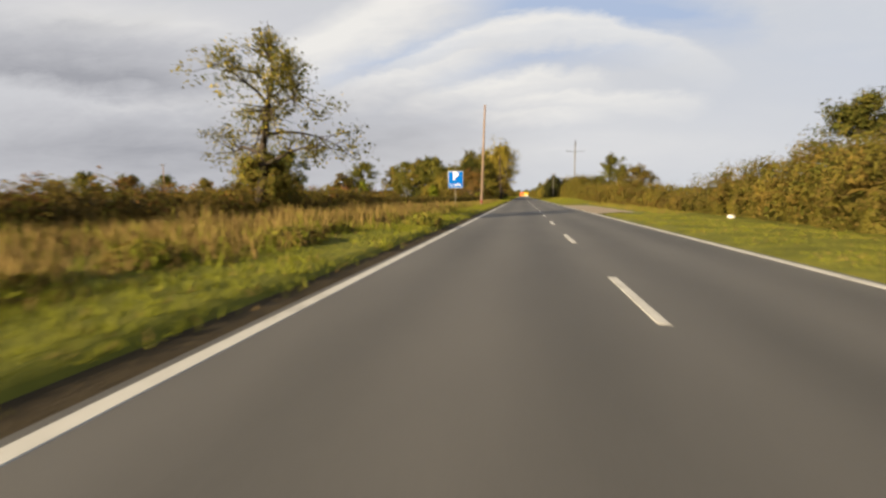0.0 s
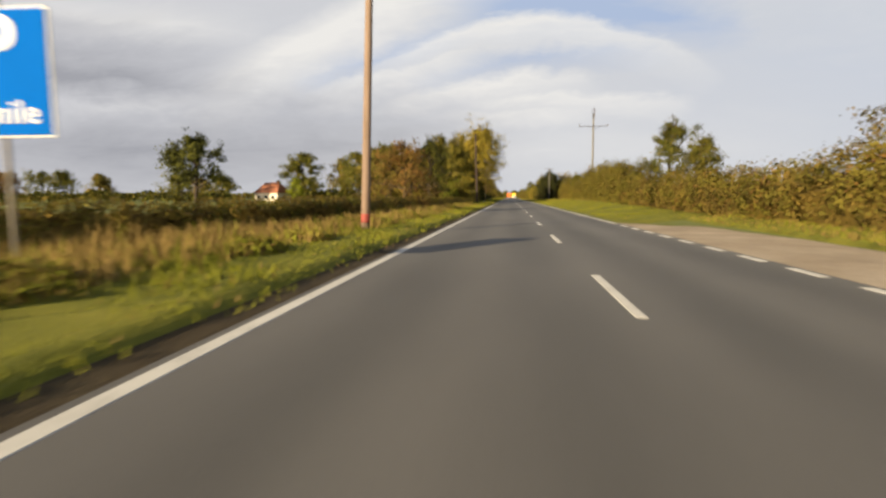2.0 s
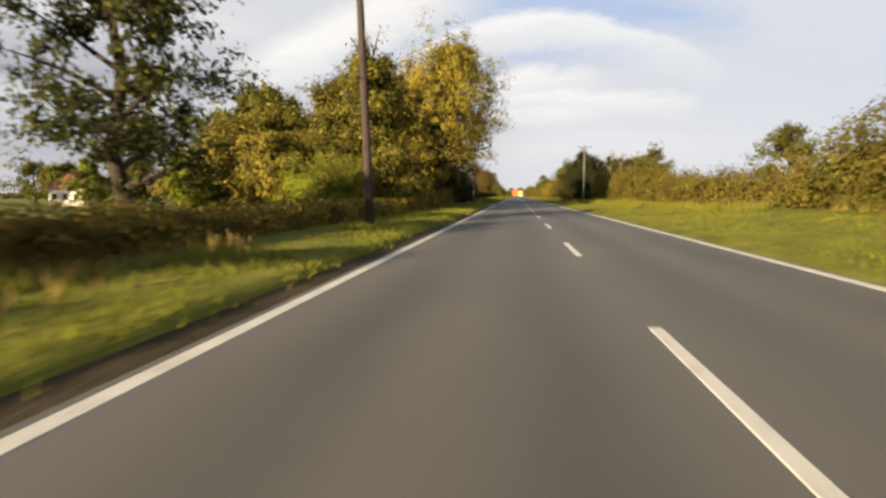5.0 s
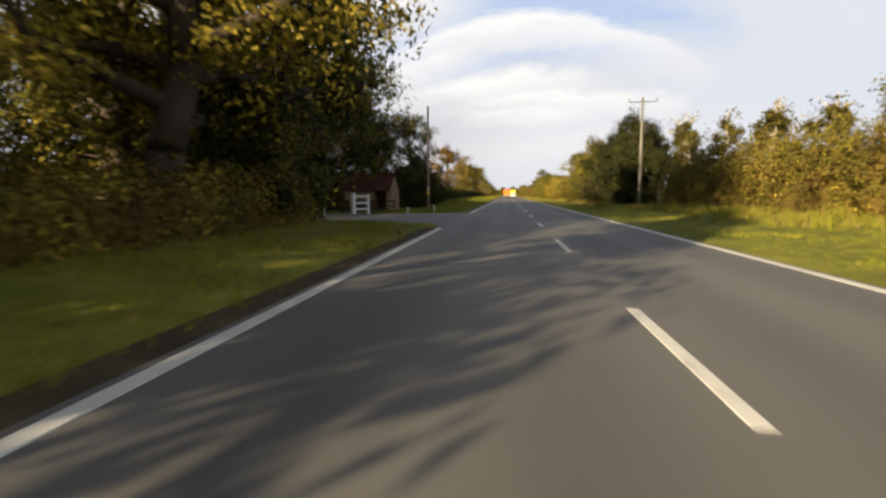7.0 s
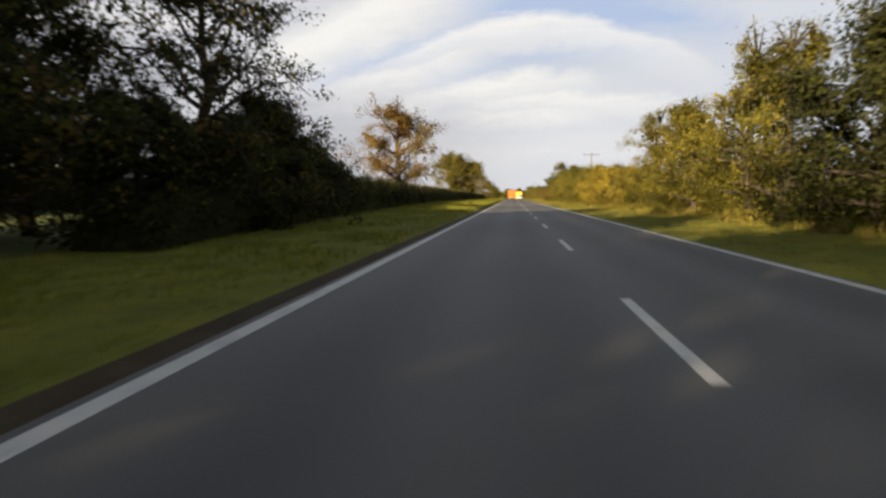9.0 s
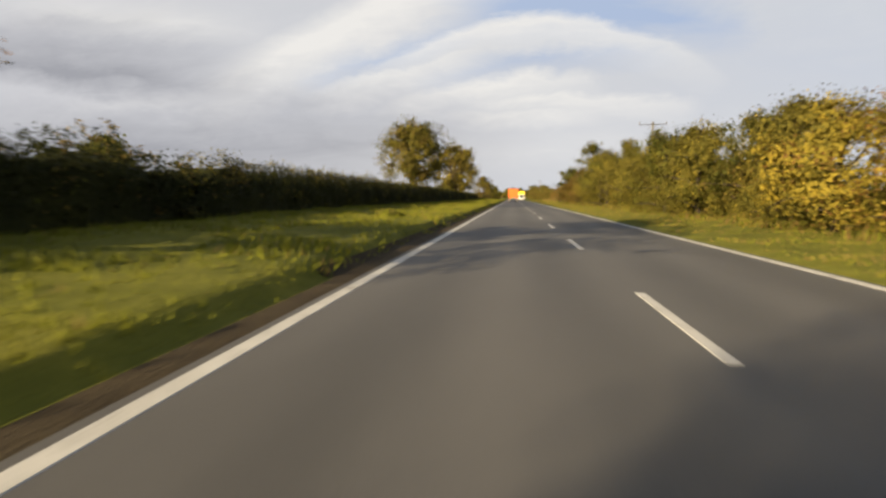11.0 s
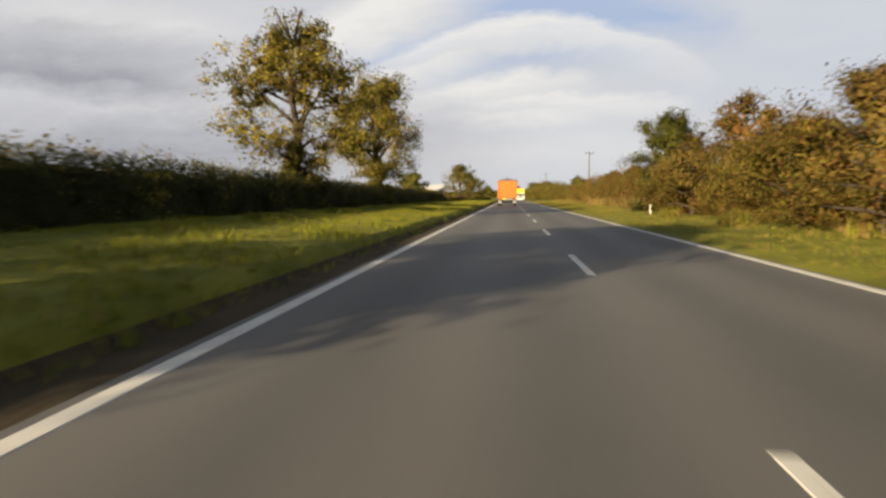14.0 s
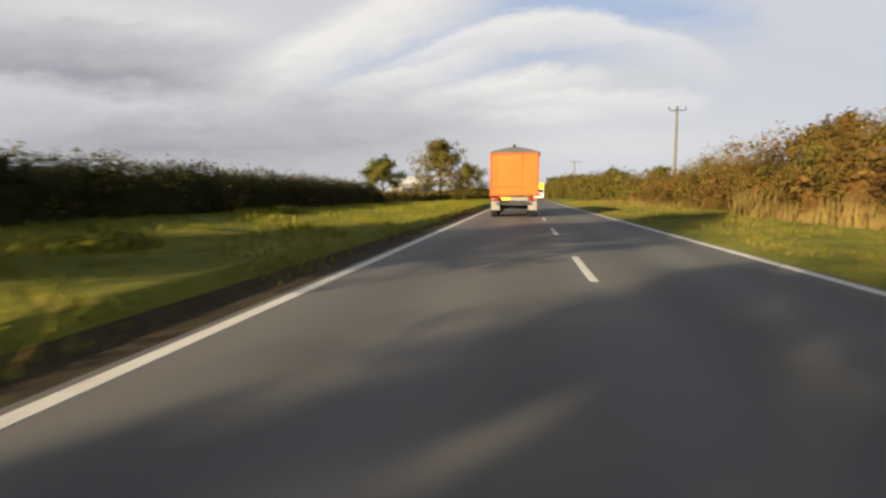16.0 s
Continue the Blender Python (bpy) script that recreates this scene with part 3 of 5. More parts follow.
def rise(x, y):
    """Height of the ground beside the road."""
    x, y = np.asarray(x, float), np.asarray(y, float)
    bank = np.interp(y, [0, 176, 190, 208, 228, 265, 400, 460], [0.28, 0.28, -0.3, -0.2, 0.2, 0.62, 0.62, 0.3])
    lip = np.interp(y, [0, 176, 190, 208, 228, 260, 400], [0.16, 0.16, 0.02, 0.02, 0.12, 0.30, 0.30])
    foot = ROAD_L - np.interp(y, [0, 205, 260, 400], [0.22, 0.22, 0.5, 0.5])      # bare strip, then a low steep bank
    left = np.where(x > foot, 0.01 * np.clip(ROAD_L - x, 0, 1), np.where(x > foot - 0.28, lip * np.clip((foot - x) / 0.28, 0, 1), lip + (bank - lip) * np.clip((foot - 0.28 - x) / 6.0, 0, 1)))
    inn = np.clip((y - APRON[0] + 1.5) / 1.5, 0, 1) * np.clip((APRON[1] + 1.5 - y) / 1.5, 0, 1)
    left = left * (1 - inn) - 0.04 * inn
    rb = np.interp(y, [0, 40, 75, 95, 130, 150, 600], [0.09, 0.1, 0.3, 0.75, 0.75, 0.3, 0.25])
    right = 0.07 * np.clip((x - ROAD_R) / 0.5, 0, 1) + (rb - 0.07) * np.clip((x - ROAD_R - 1.0) / 4.5, 0, 1)
    inn = np.clip((y - LAYBY[0] + 1.5) / 1.5, 0, 1) * np.clip((LAYBY[1] + 1.5 - y) / 1.5, 0, 1) * (x < 6.9)
    right = right * (1 - inn) - 0.04 * inn
    z = np.where(x < ROAD_L, left, np.where(x > ROAD_R, right, -0.02))
    rough = 0.03 * np.sin(1.7 * x + 0.6 * y) * np.sin(0.9 * y - 0.7 * x) * np.clip((np.abs(x) - 4.6) / 1.0, 0, 1)
    return z + rough


def sheet(name, xs, ys, zf, mat, label="", category="", kind="structure", parent=None):
    xs, ys = np.asarray(xs, float), np.asarray(ys, float)
    gx, gy = np.meshgrid(xs, ys, indexing="ij")
    v = np.stack([gx.ravel(), gy.ravel(), np.asarray(zf(gx.ravel(), gy.ravel()), float)], axis=1)
    n = len(ys)
    f = [[i * n + j, (i + 1) * n + j, (i + 1) * n + j + 1, i * n + j + 1] for i in range(len(xs) - 1) for j in range(n - 1)]
    ob = new(name, mesh_of(name, v, f, mat, smooth=True))
    ob.parent = parent
    return tagged(ob, label, category, kind=kind) if not parent else ob


Y0, Y1 = -40.0, 900.0
def field_z(x, y):
    near = np.clip((16.0 - np.abs(x)) / 3.0, 0, 1)
    return rise(np.clip(x, -13, 13), y) * np.clip(1.6 - np.abs(x) / 60, 0.3, 1) - 0.10 * near - 0.01


sheet("ground", [-2500, -900, -400, -200, -100, -60, -40, -28, -20, -16, -13, -12, -8, -4, 0, 4, 8, 12, 13, 16, 20, 28, 40, 60, 100, 200, 400, 900, 2500],
      [-600, -200] + list(np.arange(Y0, 560, 12.0)) + [600, 700, 900, 1300, 2000, 3000, 4800], field_z, FIELD,
      "flat olive green farm fields reaching to the horizon", "ground")
YS = list(np.arange(Y0, 480, 1.5)) + list(np.arange(480, 901, 12.0))
sheet("verge_left", [-13, -11, -9.5, -8, -7, -6, -5.4, -5.0, ROAD_L - 0.78, ROAD_L - 0.64, ROAD_L - 0.5, ROAD_L - 0.36, ROAD_L - 0.22, ROAD_L - 0.1, ROAD_L + 0.05], YS, rise, TURF, "grass verge with rough turf beside the road", "verge")
sheet("verge_right", [ROAD_R - 0.05, ROAD_R + 0.15, ROAD_R + 0.5, 4.6, 5.4, 6.2, 6.8, 7.0, 8, 9, 10, 11.5, 13], YS, rise, TURF, "mown grass verge along the road", "verge")
for y0, y1, wide in ((Y0, APRON[0] - 3, 0.3), (APRON[1] + 3, 252.0, 0.3), (252.0, 900.0, 0.6)):
    sheet("verge_edge", [ROAD_L - wide, ROAD_L - wide * 0.84, ROAD_L - wide * 0.6, ROAD_L - wide * 0.25, ROAD_L + 0.05], [y0] + [y for y in YS if y0 < y < y1] + [y1],
          lambda x, y: rise(x, y) + 0.012, EARTH, "strip of bare dark earth along the road edge", "verge edge")
road = sheet("road", [ROAD_L, -3, -2, -1, 0, 1, 2, 3, ROAD_R], list(np.arange(Y0, 901, 4.0)), lambda x, y: 0.012 * (1 - (x / 3.8) ** 2), ASPHALT,
             "worn grey asphalt country road with two lanes", "road")


def marking(name, x, y0, y1, w):
    me = mesh_of(name, np.array([[-w / 2, y0, 0], [w / 2, y0, 0], [w / 2, y1, 0], [-w / 2, y1, 0], [-w / 2 - .01, y0 - .01, -.006], [w / 2 + .01, y0 - .01, -.006],
                                 [w / 2 + .01, y1 + .01, -.006], [-w / 2 - .01, y1 + .01, -.006]]),
                 [[0, 1, 2, 3], [4, 5, 1, 0], [5, 6, 2, 1], [6, 7, 3, 2], [7, 4, 0, 3]], PAINT)
    ob = new(name, me)
    ob.location = (x, 0, 0.012 * (1 - (x / 3.8) ** 2) + 0.007)
    ob.parent = road
    return ob


k = 15.8 - 9.0 * 5
while k < 720:
    marking("centre_dash", 0.0, k - 1.5, k + 1.5, 0.11)
    k += 9.0
for a, b in ((Y0, APRON[0] - 3), (APRON[1] + 1, 420), (420, 880)):
    marking("edge_line", LINE_L, a, b, 0.16)
for a, b in ((Y0, LAYBY[0] + 1.5), (LAYBY[1] - 1, 420), (420, 880)):
    marking("edge_line", LINE_R, a, b, 0.16)
k = LAYBY[0] + 2.5
while k < LAYBY[1] - 2:
    marking("edge_dash", LINE_R, k, k + 1.0, 0.15)
    k += 2.0


def apron(name, x_in, x_out, y0, y1, flare, mat, label, category):
    """A surfaced patch beside the road, wider at the road's edge."""
    n = 24
    v, f = [], []
    for i in range(n + 1):
        k = i / n
        x = x_in + (x_out - x_in) * k
        fl = flare * (1 - k) ** 2.5
        for j in range(13):
            u = j / 12
            v.append((x, y0 - fl + (y1 - y0 + 2 * fl) * u, 0.004 + 0.02 * min(1.0, k * 6) * math.sin(u * 9 + k * 7) ** 2))
    for i in range(n):
        for j in range(12):
            q = [i * 13 + j, (i + 1) * 13 + j, (i + 1) * 13 + j + 1, i * 13 + j + 1]
            f.append(q if x_out > x_in else q[::-1])
    return tagged(new(name, mesh_of(name, v, f, mat, smooth=True)), label, category, kind="structure")


apron("layby", ROAD_R - 0.02, 6.8, LAYBY[0] + 3.5, LAYBY[1] - 3.5, 3.5, GRAVEL, "pale gravel layby beside the road", "layby")
apron("driveway", ROAD_L + 0.02, -16.0, APRON[0] + 1.5, APRON[1] - 1.5, 3.0, ASPHALT, "grey asphalt driveway entrance off the road", "driveway")

# ---- hedges and scrub ----
# left: brush, then a low field hedge, then a hedge below the tall trees
hedge_run(2, 50, 8.0, [(0, -14.5), (46, -13.0)], [(0, 1.6), (12, 1.4), (28, 1.6), (36, 1.5), (50, 1.2)], [(0, 4.0), (50, 3.0)], 0, [BROWN, OLIVE, RUST], 1100,
          "ragged brown brush behind tall dry grass", density=42, lump=0.35, shoots=2.0, weights=[0.55, 0.3, 0.15])
hedge_run(43, 124, 9.0, [(43, -12.6), (60, -10.6), (75, -9.3), (124, -8.9)], [(43, 1.1), (52, 1.0), (62, 1.05), (70, 1.15), (84, 1.15), (124, 1.0)], [(46, 1.8), (122, 2.2)], 0, [BROWN, OLIVE, GREEN], 1200,
          "low clipped brown field hedge", density=60, lump=0.18, weights=[0.5, 0.38, 0.12])
hedge_run(120, 176, 9.33, [(122, -8.8), (150, -9.0), (166, -9.1), (178, -9.9)], [(122, 1.0), (145, 0.95), (160, 1.25), (178, 2.7)], [(122, 2.2), (165, 2.4), (178, 2.7)], 0, [BROWN, YELLOW, OLIVE], 1300,
          "low golden brown hedge along the wood", density=60, lump=0.14, weights=[0.48, 0.2, 0.32])
# the dark leaf share in both hedges paints the shade of their road side
hedge_run(212, 262, 10.0, [(212, -11.5), (262, -12.6)], [(212, 3.0), (230, 2.5), (262, 2.2)], [(212, 3.0), (262, 2.6)], 0, [DARK_SHADED, GREEN, BROWN], 1400,
          "tall hedge behind a grass verge, leaves dark for its shaded side", core=0.74, density=56, lump=0.35, shoots=3.0, weights=[0.84, 0.06, 0.10])
hedge_run(259, 398, 11.6, [(262, -12.3), (398, -12.6)], [(262, 2.1), (300, 1.95), (325, 2.05), (350, 1.8), (370, 1.75), (398, 1.6)], [(262, 3.0), (398, 2.8)], 0, [DARK_SHADED, BROWN, OLIVE], 1500,
          "long clipped hedge, leaves dark for its shaded road side", leaf=0.095, density=84, core=0.76, lump=0.15, shoots=8.0, weights=[0.86, 0.08, 0.06])
hedge_run(398, 520, 20.0, [(398, -13.0), (520, -9.0)], [(398, 1.0), (520, 1.2)], [(398, 1.6), (520, 2.0)], 0, [OLIVE, BROWN], 1600,
          "low distant field hedge", density=25, leaf=0.26, lump=0.3)
hedge_run(136, 164, 7.0, [(136, -12.4), (164, -12.4)], [(136, 3.0), (150, 4.0), (164, 4.6)], [(136, 2.6), (164, 2.8)], 0, [LIME, OLIVE, BROWN], 1700,
          "yellow green and brown scrub in front of the wood", density=44, lump=0.7, weights=[0.48, 0.3, 0.22])
# right
hedge_run(-6, 40, 7.6, [(-6, 9.2), (14, 9.7), (28, 10.8), (40, 10.8)], [(-6, 3.4), (14, 3.1), (24, 3.0), (40, 2.1)], [(-6, 4.0), (40, 3.2)], 0, [OLIVE, BROWN, GREEN], 2100,
          "thick autumn hedge of olive and brown leaves", leaf=0.1, density=60, lump=0.5, shoots=2.0, weights=[0.44, 0.34, 0.22])
hedge_run(40, 92, 8.6, [(40, 10.8), (92, 9.6)], [(40, 1.7), (56, 2.0), (62, 2.7), (72, 2.3), (92, 2.2)], [(40, 3.2), (92, 3.4)], 0, [BROWN, OLIVE, RUST], 2200,
          "brown autumn hedge behind the layby", density=48, lump=0.5, weights=[0.35, 0.53, 0.12])
hedge_run(92, 134, 8.4, [(92, 9.6), (134, 10.6)], [(92, 3.5), (112, 4.2), (124, 4.0), (134, 2.7)], [(92, 3.6), (134, 3.8)], 0, [OLIVE, BROWN], 2300,
          "rounded olive brown hedge on a low bank", density=50, lump=0.35, weights=[0.75, 0.25])
hedge_run(134, 205, 8.9, [(134, 12.6), (165, 13.2), (205, 13.4)], [(134, 2.1), (150, 2.2), (165, 2.9), (180, 3.9), (205, 4.0)], [(134, 3.6), (205, 4.0)], 0, [BROWN, OLIVE, YELLOW], 2400,
          "russet and brown scrub behind a wide verge", density=42, lump=0.6, shoots=1.5, weights=[0.36, 0.46, 0.18])
hedge_run(352, 424, 9.0, [(352, 11.6), (366, 11.2), (380, 11.0), (420, 12.0)], [(352, 2.3), (366, 2.6), (378, 3.3), (392, 3.1), (404, 2.7), (422, 2.6)], [(352, 3.6), (422, 3.6)], 0, [RUST, BROWN, OLIVE], 2800,
          "russet brown hedge beyond dry grass", leaf=0.10, density=64, lump=0.6, weights=[0.3, 0.4, 0.3])
hedge_run(416, 560, 20.0, [(420, 12.4), (560, 9.6)], [(418, 2.8), (470, 4.2), (560, 5.4)], [(420, 4.0), (560, 5.0)], 0, [OLIVE, BROWN, GREEN], 2900,
          "distant olive brown hedge line", density=18, leaf=0.3, lump=0.6)
# added hedge: its dark leaves replace the gloom behind the wood
hedge_run(172, 240, 17.0, [(172, -36.0), (240, -36.0)], [(172, 4.0), (240, 4.0)], [(172, 3.0), (240, 3.0)], 0, [DARK_SHADED], 1800,
          "added dark hedge, stands in for the gloom behind the wood", density=9, leaf=0.42, lump=0.5)

# ---- trees ----
def at(x, y):
    return (x, y, float(rise(x, y)) - 0.05 if abs(x) < 13 else float(field_z(np.array(x), np.array(y))) - 0.05)


tree(at(-12.9, 22.4), 8.6, 3.4, [OLIVE, GREEN, YELLOW], 11, "slender half-bare tree with thin olive leaves", leaves=5200, leaf=0.15, base=0.34, limbs=13, clump=0.42, keep=0.7, droop=0.32, mass=0.05, lean=(0.9, 0), weights=[0.6, 0.25, 0.15])
tree(at(-12.7, 22.9), 3.0, 1.5, [OLIVE, GREEN, BROWN], 16, "dense olive hawthorn bush below a tall thin tree", leaves=5000, leaf=0.12, base=0.05, clump=0.36, category="bush", name="bush")
tree(at(-13.5, 36.0), 2.9, 1.3, [BROWN, OLIVE], 12, "thin brown sapling among dry grass", leaves=900, leaf=0.14, base=0.1, limbs=8, clump=0.25)
# far trees over the fields
tree(at(-78, 170), 18, 8.0, [GREEN, DARK_SHADED], 13, "wide dark green oak standing in a field", leaves=8000, leaf=0.5, twig=False, base=0.2, limbs=16, clump=0.9, dome=60)
tree(at(-57, 186), 14.5, 6.0, [GREEN, OLIVE], 14, "round green tree behind the farmhouse", leaves=5600, leaf=0.45, twig=False, base=0.12, clump=0.8, dome=60, mass=0.6)
tree(at(-52.6, 171), 6.4, 2.0, [LIME], 15, "bright lime green upright shrub near the farmhouse", leaves=2600, leaf=0.3, twig=False, base=0.05, clump=0.4, category="shrub", name="shrub")
for i, (x, y, h) in enumerate([(-46, 190, 12), (-40, 182, 13.5), (-34, 178, 14), (-29, 170, 14), (-120, 190, 9), (-150, 210, 11), (-178, 205, 8), (-135, 150, 10), (-112, 230, 9)]):
    tree(at(x, y), h, h * 0.48, [GREEN, OLIVE] if i % 2 else [OLIVE, BROWN], 20 + i, "olive green tree beyond the fields", leaves=3800 if x > -60 else 1700, leaf=0.5, twig=False, base=0.06, clump=0.9, limbs=13, dome=40, mass=0.6, group="distant trees")
tree(at(-9.5, 86.5), 5.7, 2.5, [RUST, BROWN], 31, "half-bare tree with rusty red brown leaves", leaves=7000, leaf=0.125, base=0.12, limbs=15, clump=0.42, keep=0.85, mass=0.12)
for i, (x, y, h, s) in enumerate([(-15, 106, 6.3, 2.6), (-14.6, 116, 7.6, 3.0)]):
    tree(at(x, y), h, s, [OLIVE, BROWN], 33 + i, "small olive brown tree behind the hedge", leaves=4600, leaf=0.15, base=0.08, clump=0.4)
tree(at(-157, 196), 10.4, 5.6, [RUST, BROWN], 29, "round russet tree standing in the fields", leaves=3000, leaf=0.5, twig=False, base=0.05, clump=0.9, limbs=13, dome=50, mass=0.7)
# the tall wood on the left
# the dark trees at the back are added unseen to shade shed and road
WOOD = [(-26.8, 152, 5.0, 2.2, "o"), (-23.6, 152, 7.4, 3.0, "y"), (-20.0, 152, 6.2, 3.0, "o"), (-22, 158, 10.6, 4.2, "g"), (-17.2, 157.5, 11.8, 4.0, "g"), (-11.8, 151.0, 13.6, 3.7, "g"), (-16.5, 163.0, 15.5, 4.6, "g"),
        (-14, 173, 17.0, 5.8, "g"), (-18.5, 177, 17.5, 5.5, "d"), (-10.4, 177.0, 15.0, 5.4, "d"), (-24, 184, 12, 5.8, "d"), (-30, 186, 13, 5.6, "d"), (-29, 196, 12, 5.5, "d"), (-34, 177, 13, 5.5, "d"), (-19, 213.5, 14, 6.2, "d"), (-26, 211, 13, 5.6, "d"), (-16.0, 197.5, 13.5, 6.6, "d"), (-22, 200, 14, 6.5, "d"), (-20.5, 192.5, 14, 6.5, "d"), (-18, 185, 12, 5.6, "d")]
WOOD_MATS = {"o": [OLIVE, BROWN, YELLOW], "g": [OLIVE, GREEN, YELLOW], "d": [DARK_SHADED, GREEN, OLIVE], "y": [OLIVE, BROWN, YELLOW]}
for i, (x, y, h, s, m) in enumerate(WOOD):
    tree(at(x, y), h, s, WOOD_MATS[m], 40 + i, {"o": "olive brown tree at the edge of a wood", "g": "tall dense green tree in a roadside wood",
         "d": "tall dark green tree, some added unseen to shade a farm shed", "y": "yellowing tree in a roadside wood"}[m], weights={"d": [0.27, 0.43, 0.30], "g": [0.58, 0.28, 0.14], "y": [0.5, 0.3, 0.2]}.get(m), leaves=10000 if y < 180 else 11000 if x > -23 else 3500, leaf=0.25 if y < 180 else 0.29, base=0.32 if x > -11 or 190 < y < 205 else 0.08, limbs=22, clump=0.66, mass=1.2 if m == "d" else 0.7, group="roadside wood")
# a tenth of the leaves is coloured dark for the shaded gaps in the crown
tree(at(-9.4, 167.5), 18.2, 7.1, [YELLOW, OLIVE, DARK_SHADED], 55, "tall tree turning golden yellow, overhanging the road", leaves=42000, leaf=0.185, base=0.12, limbs=26, clump=0.75, mass=1.0, lean=(1.8, 0), dome=420, weights=[0.74, 0.16, 0.10])
tree(at(-10.6, 161.5), 6.2, 2.7, [YELLOW, OLIVE, BROWN], 201, "golden bush below a tall yellowing tree", leaves=9000, leaf=0.16, base=0.05, limbs=16, clump=0.5, mass=0.7, weights=[0.5, 0.35, 0.15], category="bush", name="bush")
tree(at(-9.6, 171.0), 5.0, 2.2, [DARK_SHADED, GREEN, OLIVE], 202, "dark green bush at the foot of a tall tree", leaves=8000, leaf=0.16, base=0.05, limbs=15, clump=0.45, mass=0.7, weights=[0.5, 0.35, 0.15], category="bush", name="bush")
tree(at(-25.9, 148.6), 4.5, 1.5, [LIME], 57, "bright yellow green tree at the end of the wood", leaves=2600, leaf=0.24, twig=False, base=0.05, clump=0.45)
tree(at(-13.4, 126.8), 11.0, 3.6, [DARK_SHADED, GREEN], 58, "dark green tree standing behind the hedge", leaves=8000, leaf=0.19, base=0.15, limbs=19, clump=0.5)
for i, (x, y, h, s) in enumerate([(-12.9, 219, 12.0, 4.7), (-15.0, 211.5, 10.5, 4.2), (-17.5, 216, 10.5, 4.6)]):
    tree(at(x, y), h, s, [DARK_SHADED, BROWN], 60 + i, "thin tree with dark reddish brown leaves beside the shed", leaves=12000, leaf=0.175, base=0.1, limbs=23, clump=0.46, keep=0.86, mass=0.25, weights=[0.75, 0.25])
# added bushes, coloured dark to give the gloom around the shed's far end
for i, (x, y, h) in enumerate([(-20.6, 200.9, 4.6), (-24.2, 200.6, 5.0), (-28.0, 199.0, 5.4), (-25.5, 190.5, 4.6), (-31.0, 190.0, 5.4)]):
    tree(at(x, y), h, 2.5, [DARK_SHADED, GREEN], 220 + i, "added dark bush, stands in for the gloom under the trees", leaves=4200, leaf=0.2, base=0.05, limbs=14, clump=0.5, mass=1.0, weights=[0.85, 0.15], category="bush", name="bush")
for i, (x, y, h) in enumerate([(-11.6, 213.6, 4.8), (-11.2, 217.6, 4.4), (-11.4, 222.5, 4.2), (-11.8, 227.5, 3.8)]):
    tree(at(x, y), h, 2.1, [DARK_SHADED, GREEN, BROWN], 230 + i, "dark shrub between the shed and the hedge", leaves=6500, leaf=0.15, base=0.05, limbs=14, clump=0.44, mass=1.0, weights=[0.8, 0.1, 0.1], category="shrub", name="shrub")
tree(at(-13.0, 223.5), 6.4, 2.7, [DARK_SHADED, BROWN, GREEN], 240, "dense dark tree leaning over the hedge", leaves=12000, leaf=0.16, base=0.06, limbs=21, clump=0.5, mass=0.4, weights=[0.62, 0.23, 0.15])
tree(at(-10.7, 176.6), 4.6, 1.9, [DARK_SHADED, GREEN], 241, "dark bush at the end of the hedge", leaves=7000, leaf=0.16, base=0.04, limbs=15, clump=0.44, mass=0.9, weights=[0.7, 0.3], category="bush", name="bush")
# added dark bush that dims the shed's left roof
tree(at(-17.6, 201.6), 5.2, 2.8, [DARK_SHADED, GREEN], 63, "added dark bush, stands in for the shade beside the shed", leaves=6500, leaf=0.17, base=0.05, limbs=15, clump=0.45, weights=[0.85, 0.15], category="bush", name="bush")
tree(at(-11.4, 247), 9.8, 4.0, [RUST, BROWN, OLIVE], 65, "thinning tree with red brown leaves above the hedge", leaves=11000, leaf=0.165, base=0.2, limbs=18, clump=0.48, keep=0.95, mass=0.25, weights=[0.4, 0.4, 0.2])
tree(at(-13.0, 306), 10.0, 4.6, [OLIVE, BROWN, GREEN], 66, "broad olive brown oak rising from the hedge", leaves=19000, leaf=0.185, base=0.24, limbs=20, clump=0.58, mass=0.6, dome=130, weights=[0.5, 0.25, 0.25])
tree(at(-12.6, 339.5), 11.0, 4.4, [OLIVE, BROWN, YELLOW], 67, "sparse tree with pale olive leaves above the hedge", leaves=15000, leaf=0.17, base=0.16, limbs=17, clump=0.45, keep=0.9, mass=0.5, dome=90, weights=[0.6, 0.2, 0.2])
tree(at(-12.4, 356), 11.6, 4.2, [OLIVE, BROWN, YELLOW], 68, "round olive brown oak rising from the hedge", leaves=19000, leaf=0.175, base=0.16, limbs=19, clump=0.55, mass=0.6, dome=130, weights=[0.58, 0.27, 0.15])
for i, (x, y, h) in enumerate([(-12.6, 305.6, 4.4), (-12.3, 339.2, 4.0), (-12.0, 355.6, 4.2)]):
    tree(at(x, y), h, 1.25, [OLIVE, GREEN, BROWN], 210 + i, "ivy and bushy growth clothing the foot of an oak", leaves=4200, leaf=0.14, base=0.04, limbs=13, clump=0.38, mass=0.7, weights=[0.5, 0.3, 0.2], category="bush", name="bush")
tree(at(-27, 456), 8.0, 4.5, [GREEN, OLIVE], 69, "round green tree beyond the field hedge", leaves=3600, leaf=0.4, twig=False, base=0.1, clump=0.7)
tree(at(-11.5, 425), 8.3, 3.8, [OLIVE, BROWN], 70, "pale olive tree beside the road", leaves=4600, leaf=0.26, twig=False, base=0.08, clump=0.55)
tree(at(-10.5, 450), 6.5, 3.2, [OLIVE, GREEN], 71, "small olive tree beside the road", leaves=3000, leaf=0.3, twig=False, base=0.08, clump=0.6)
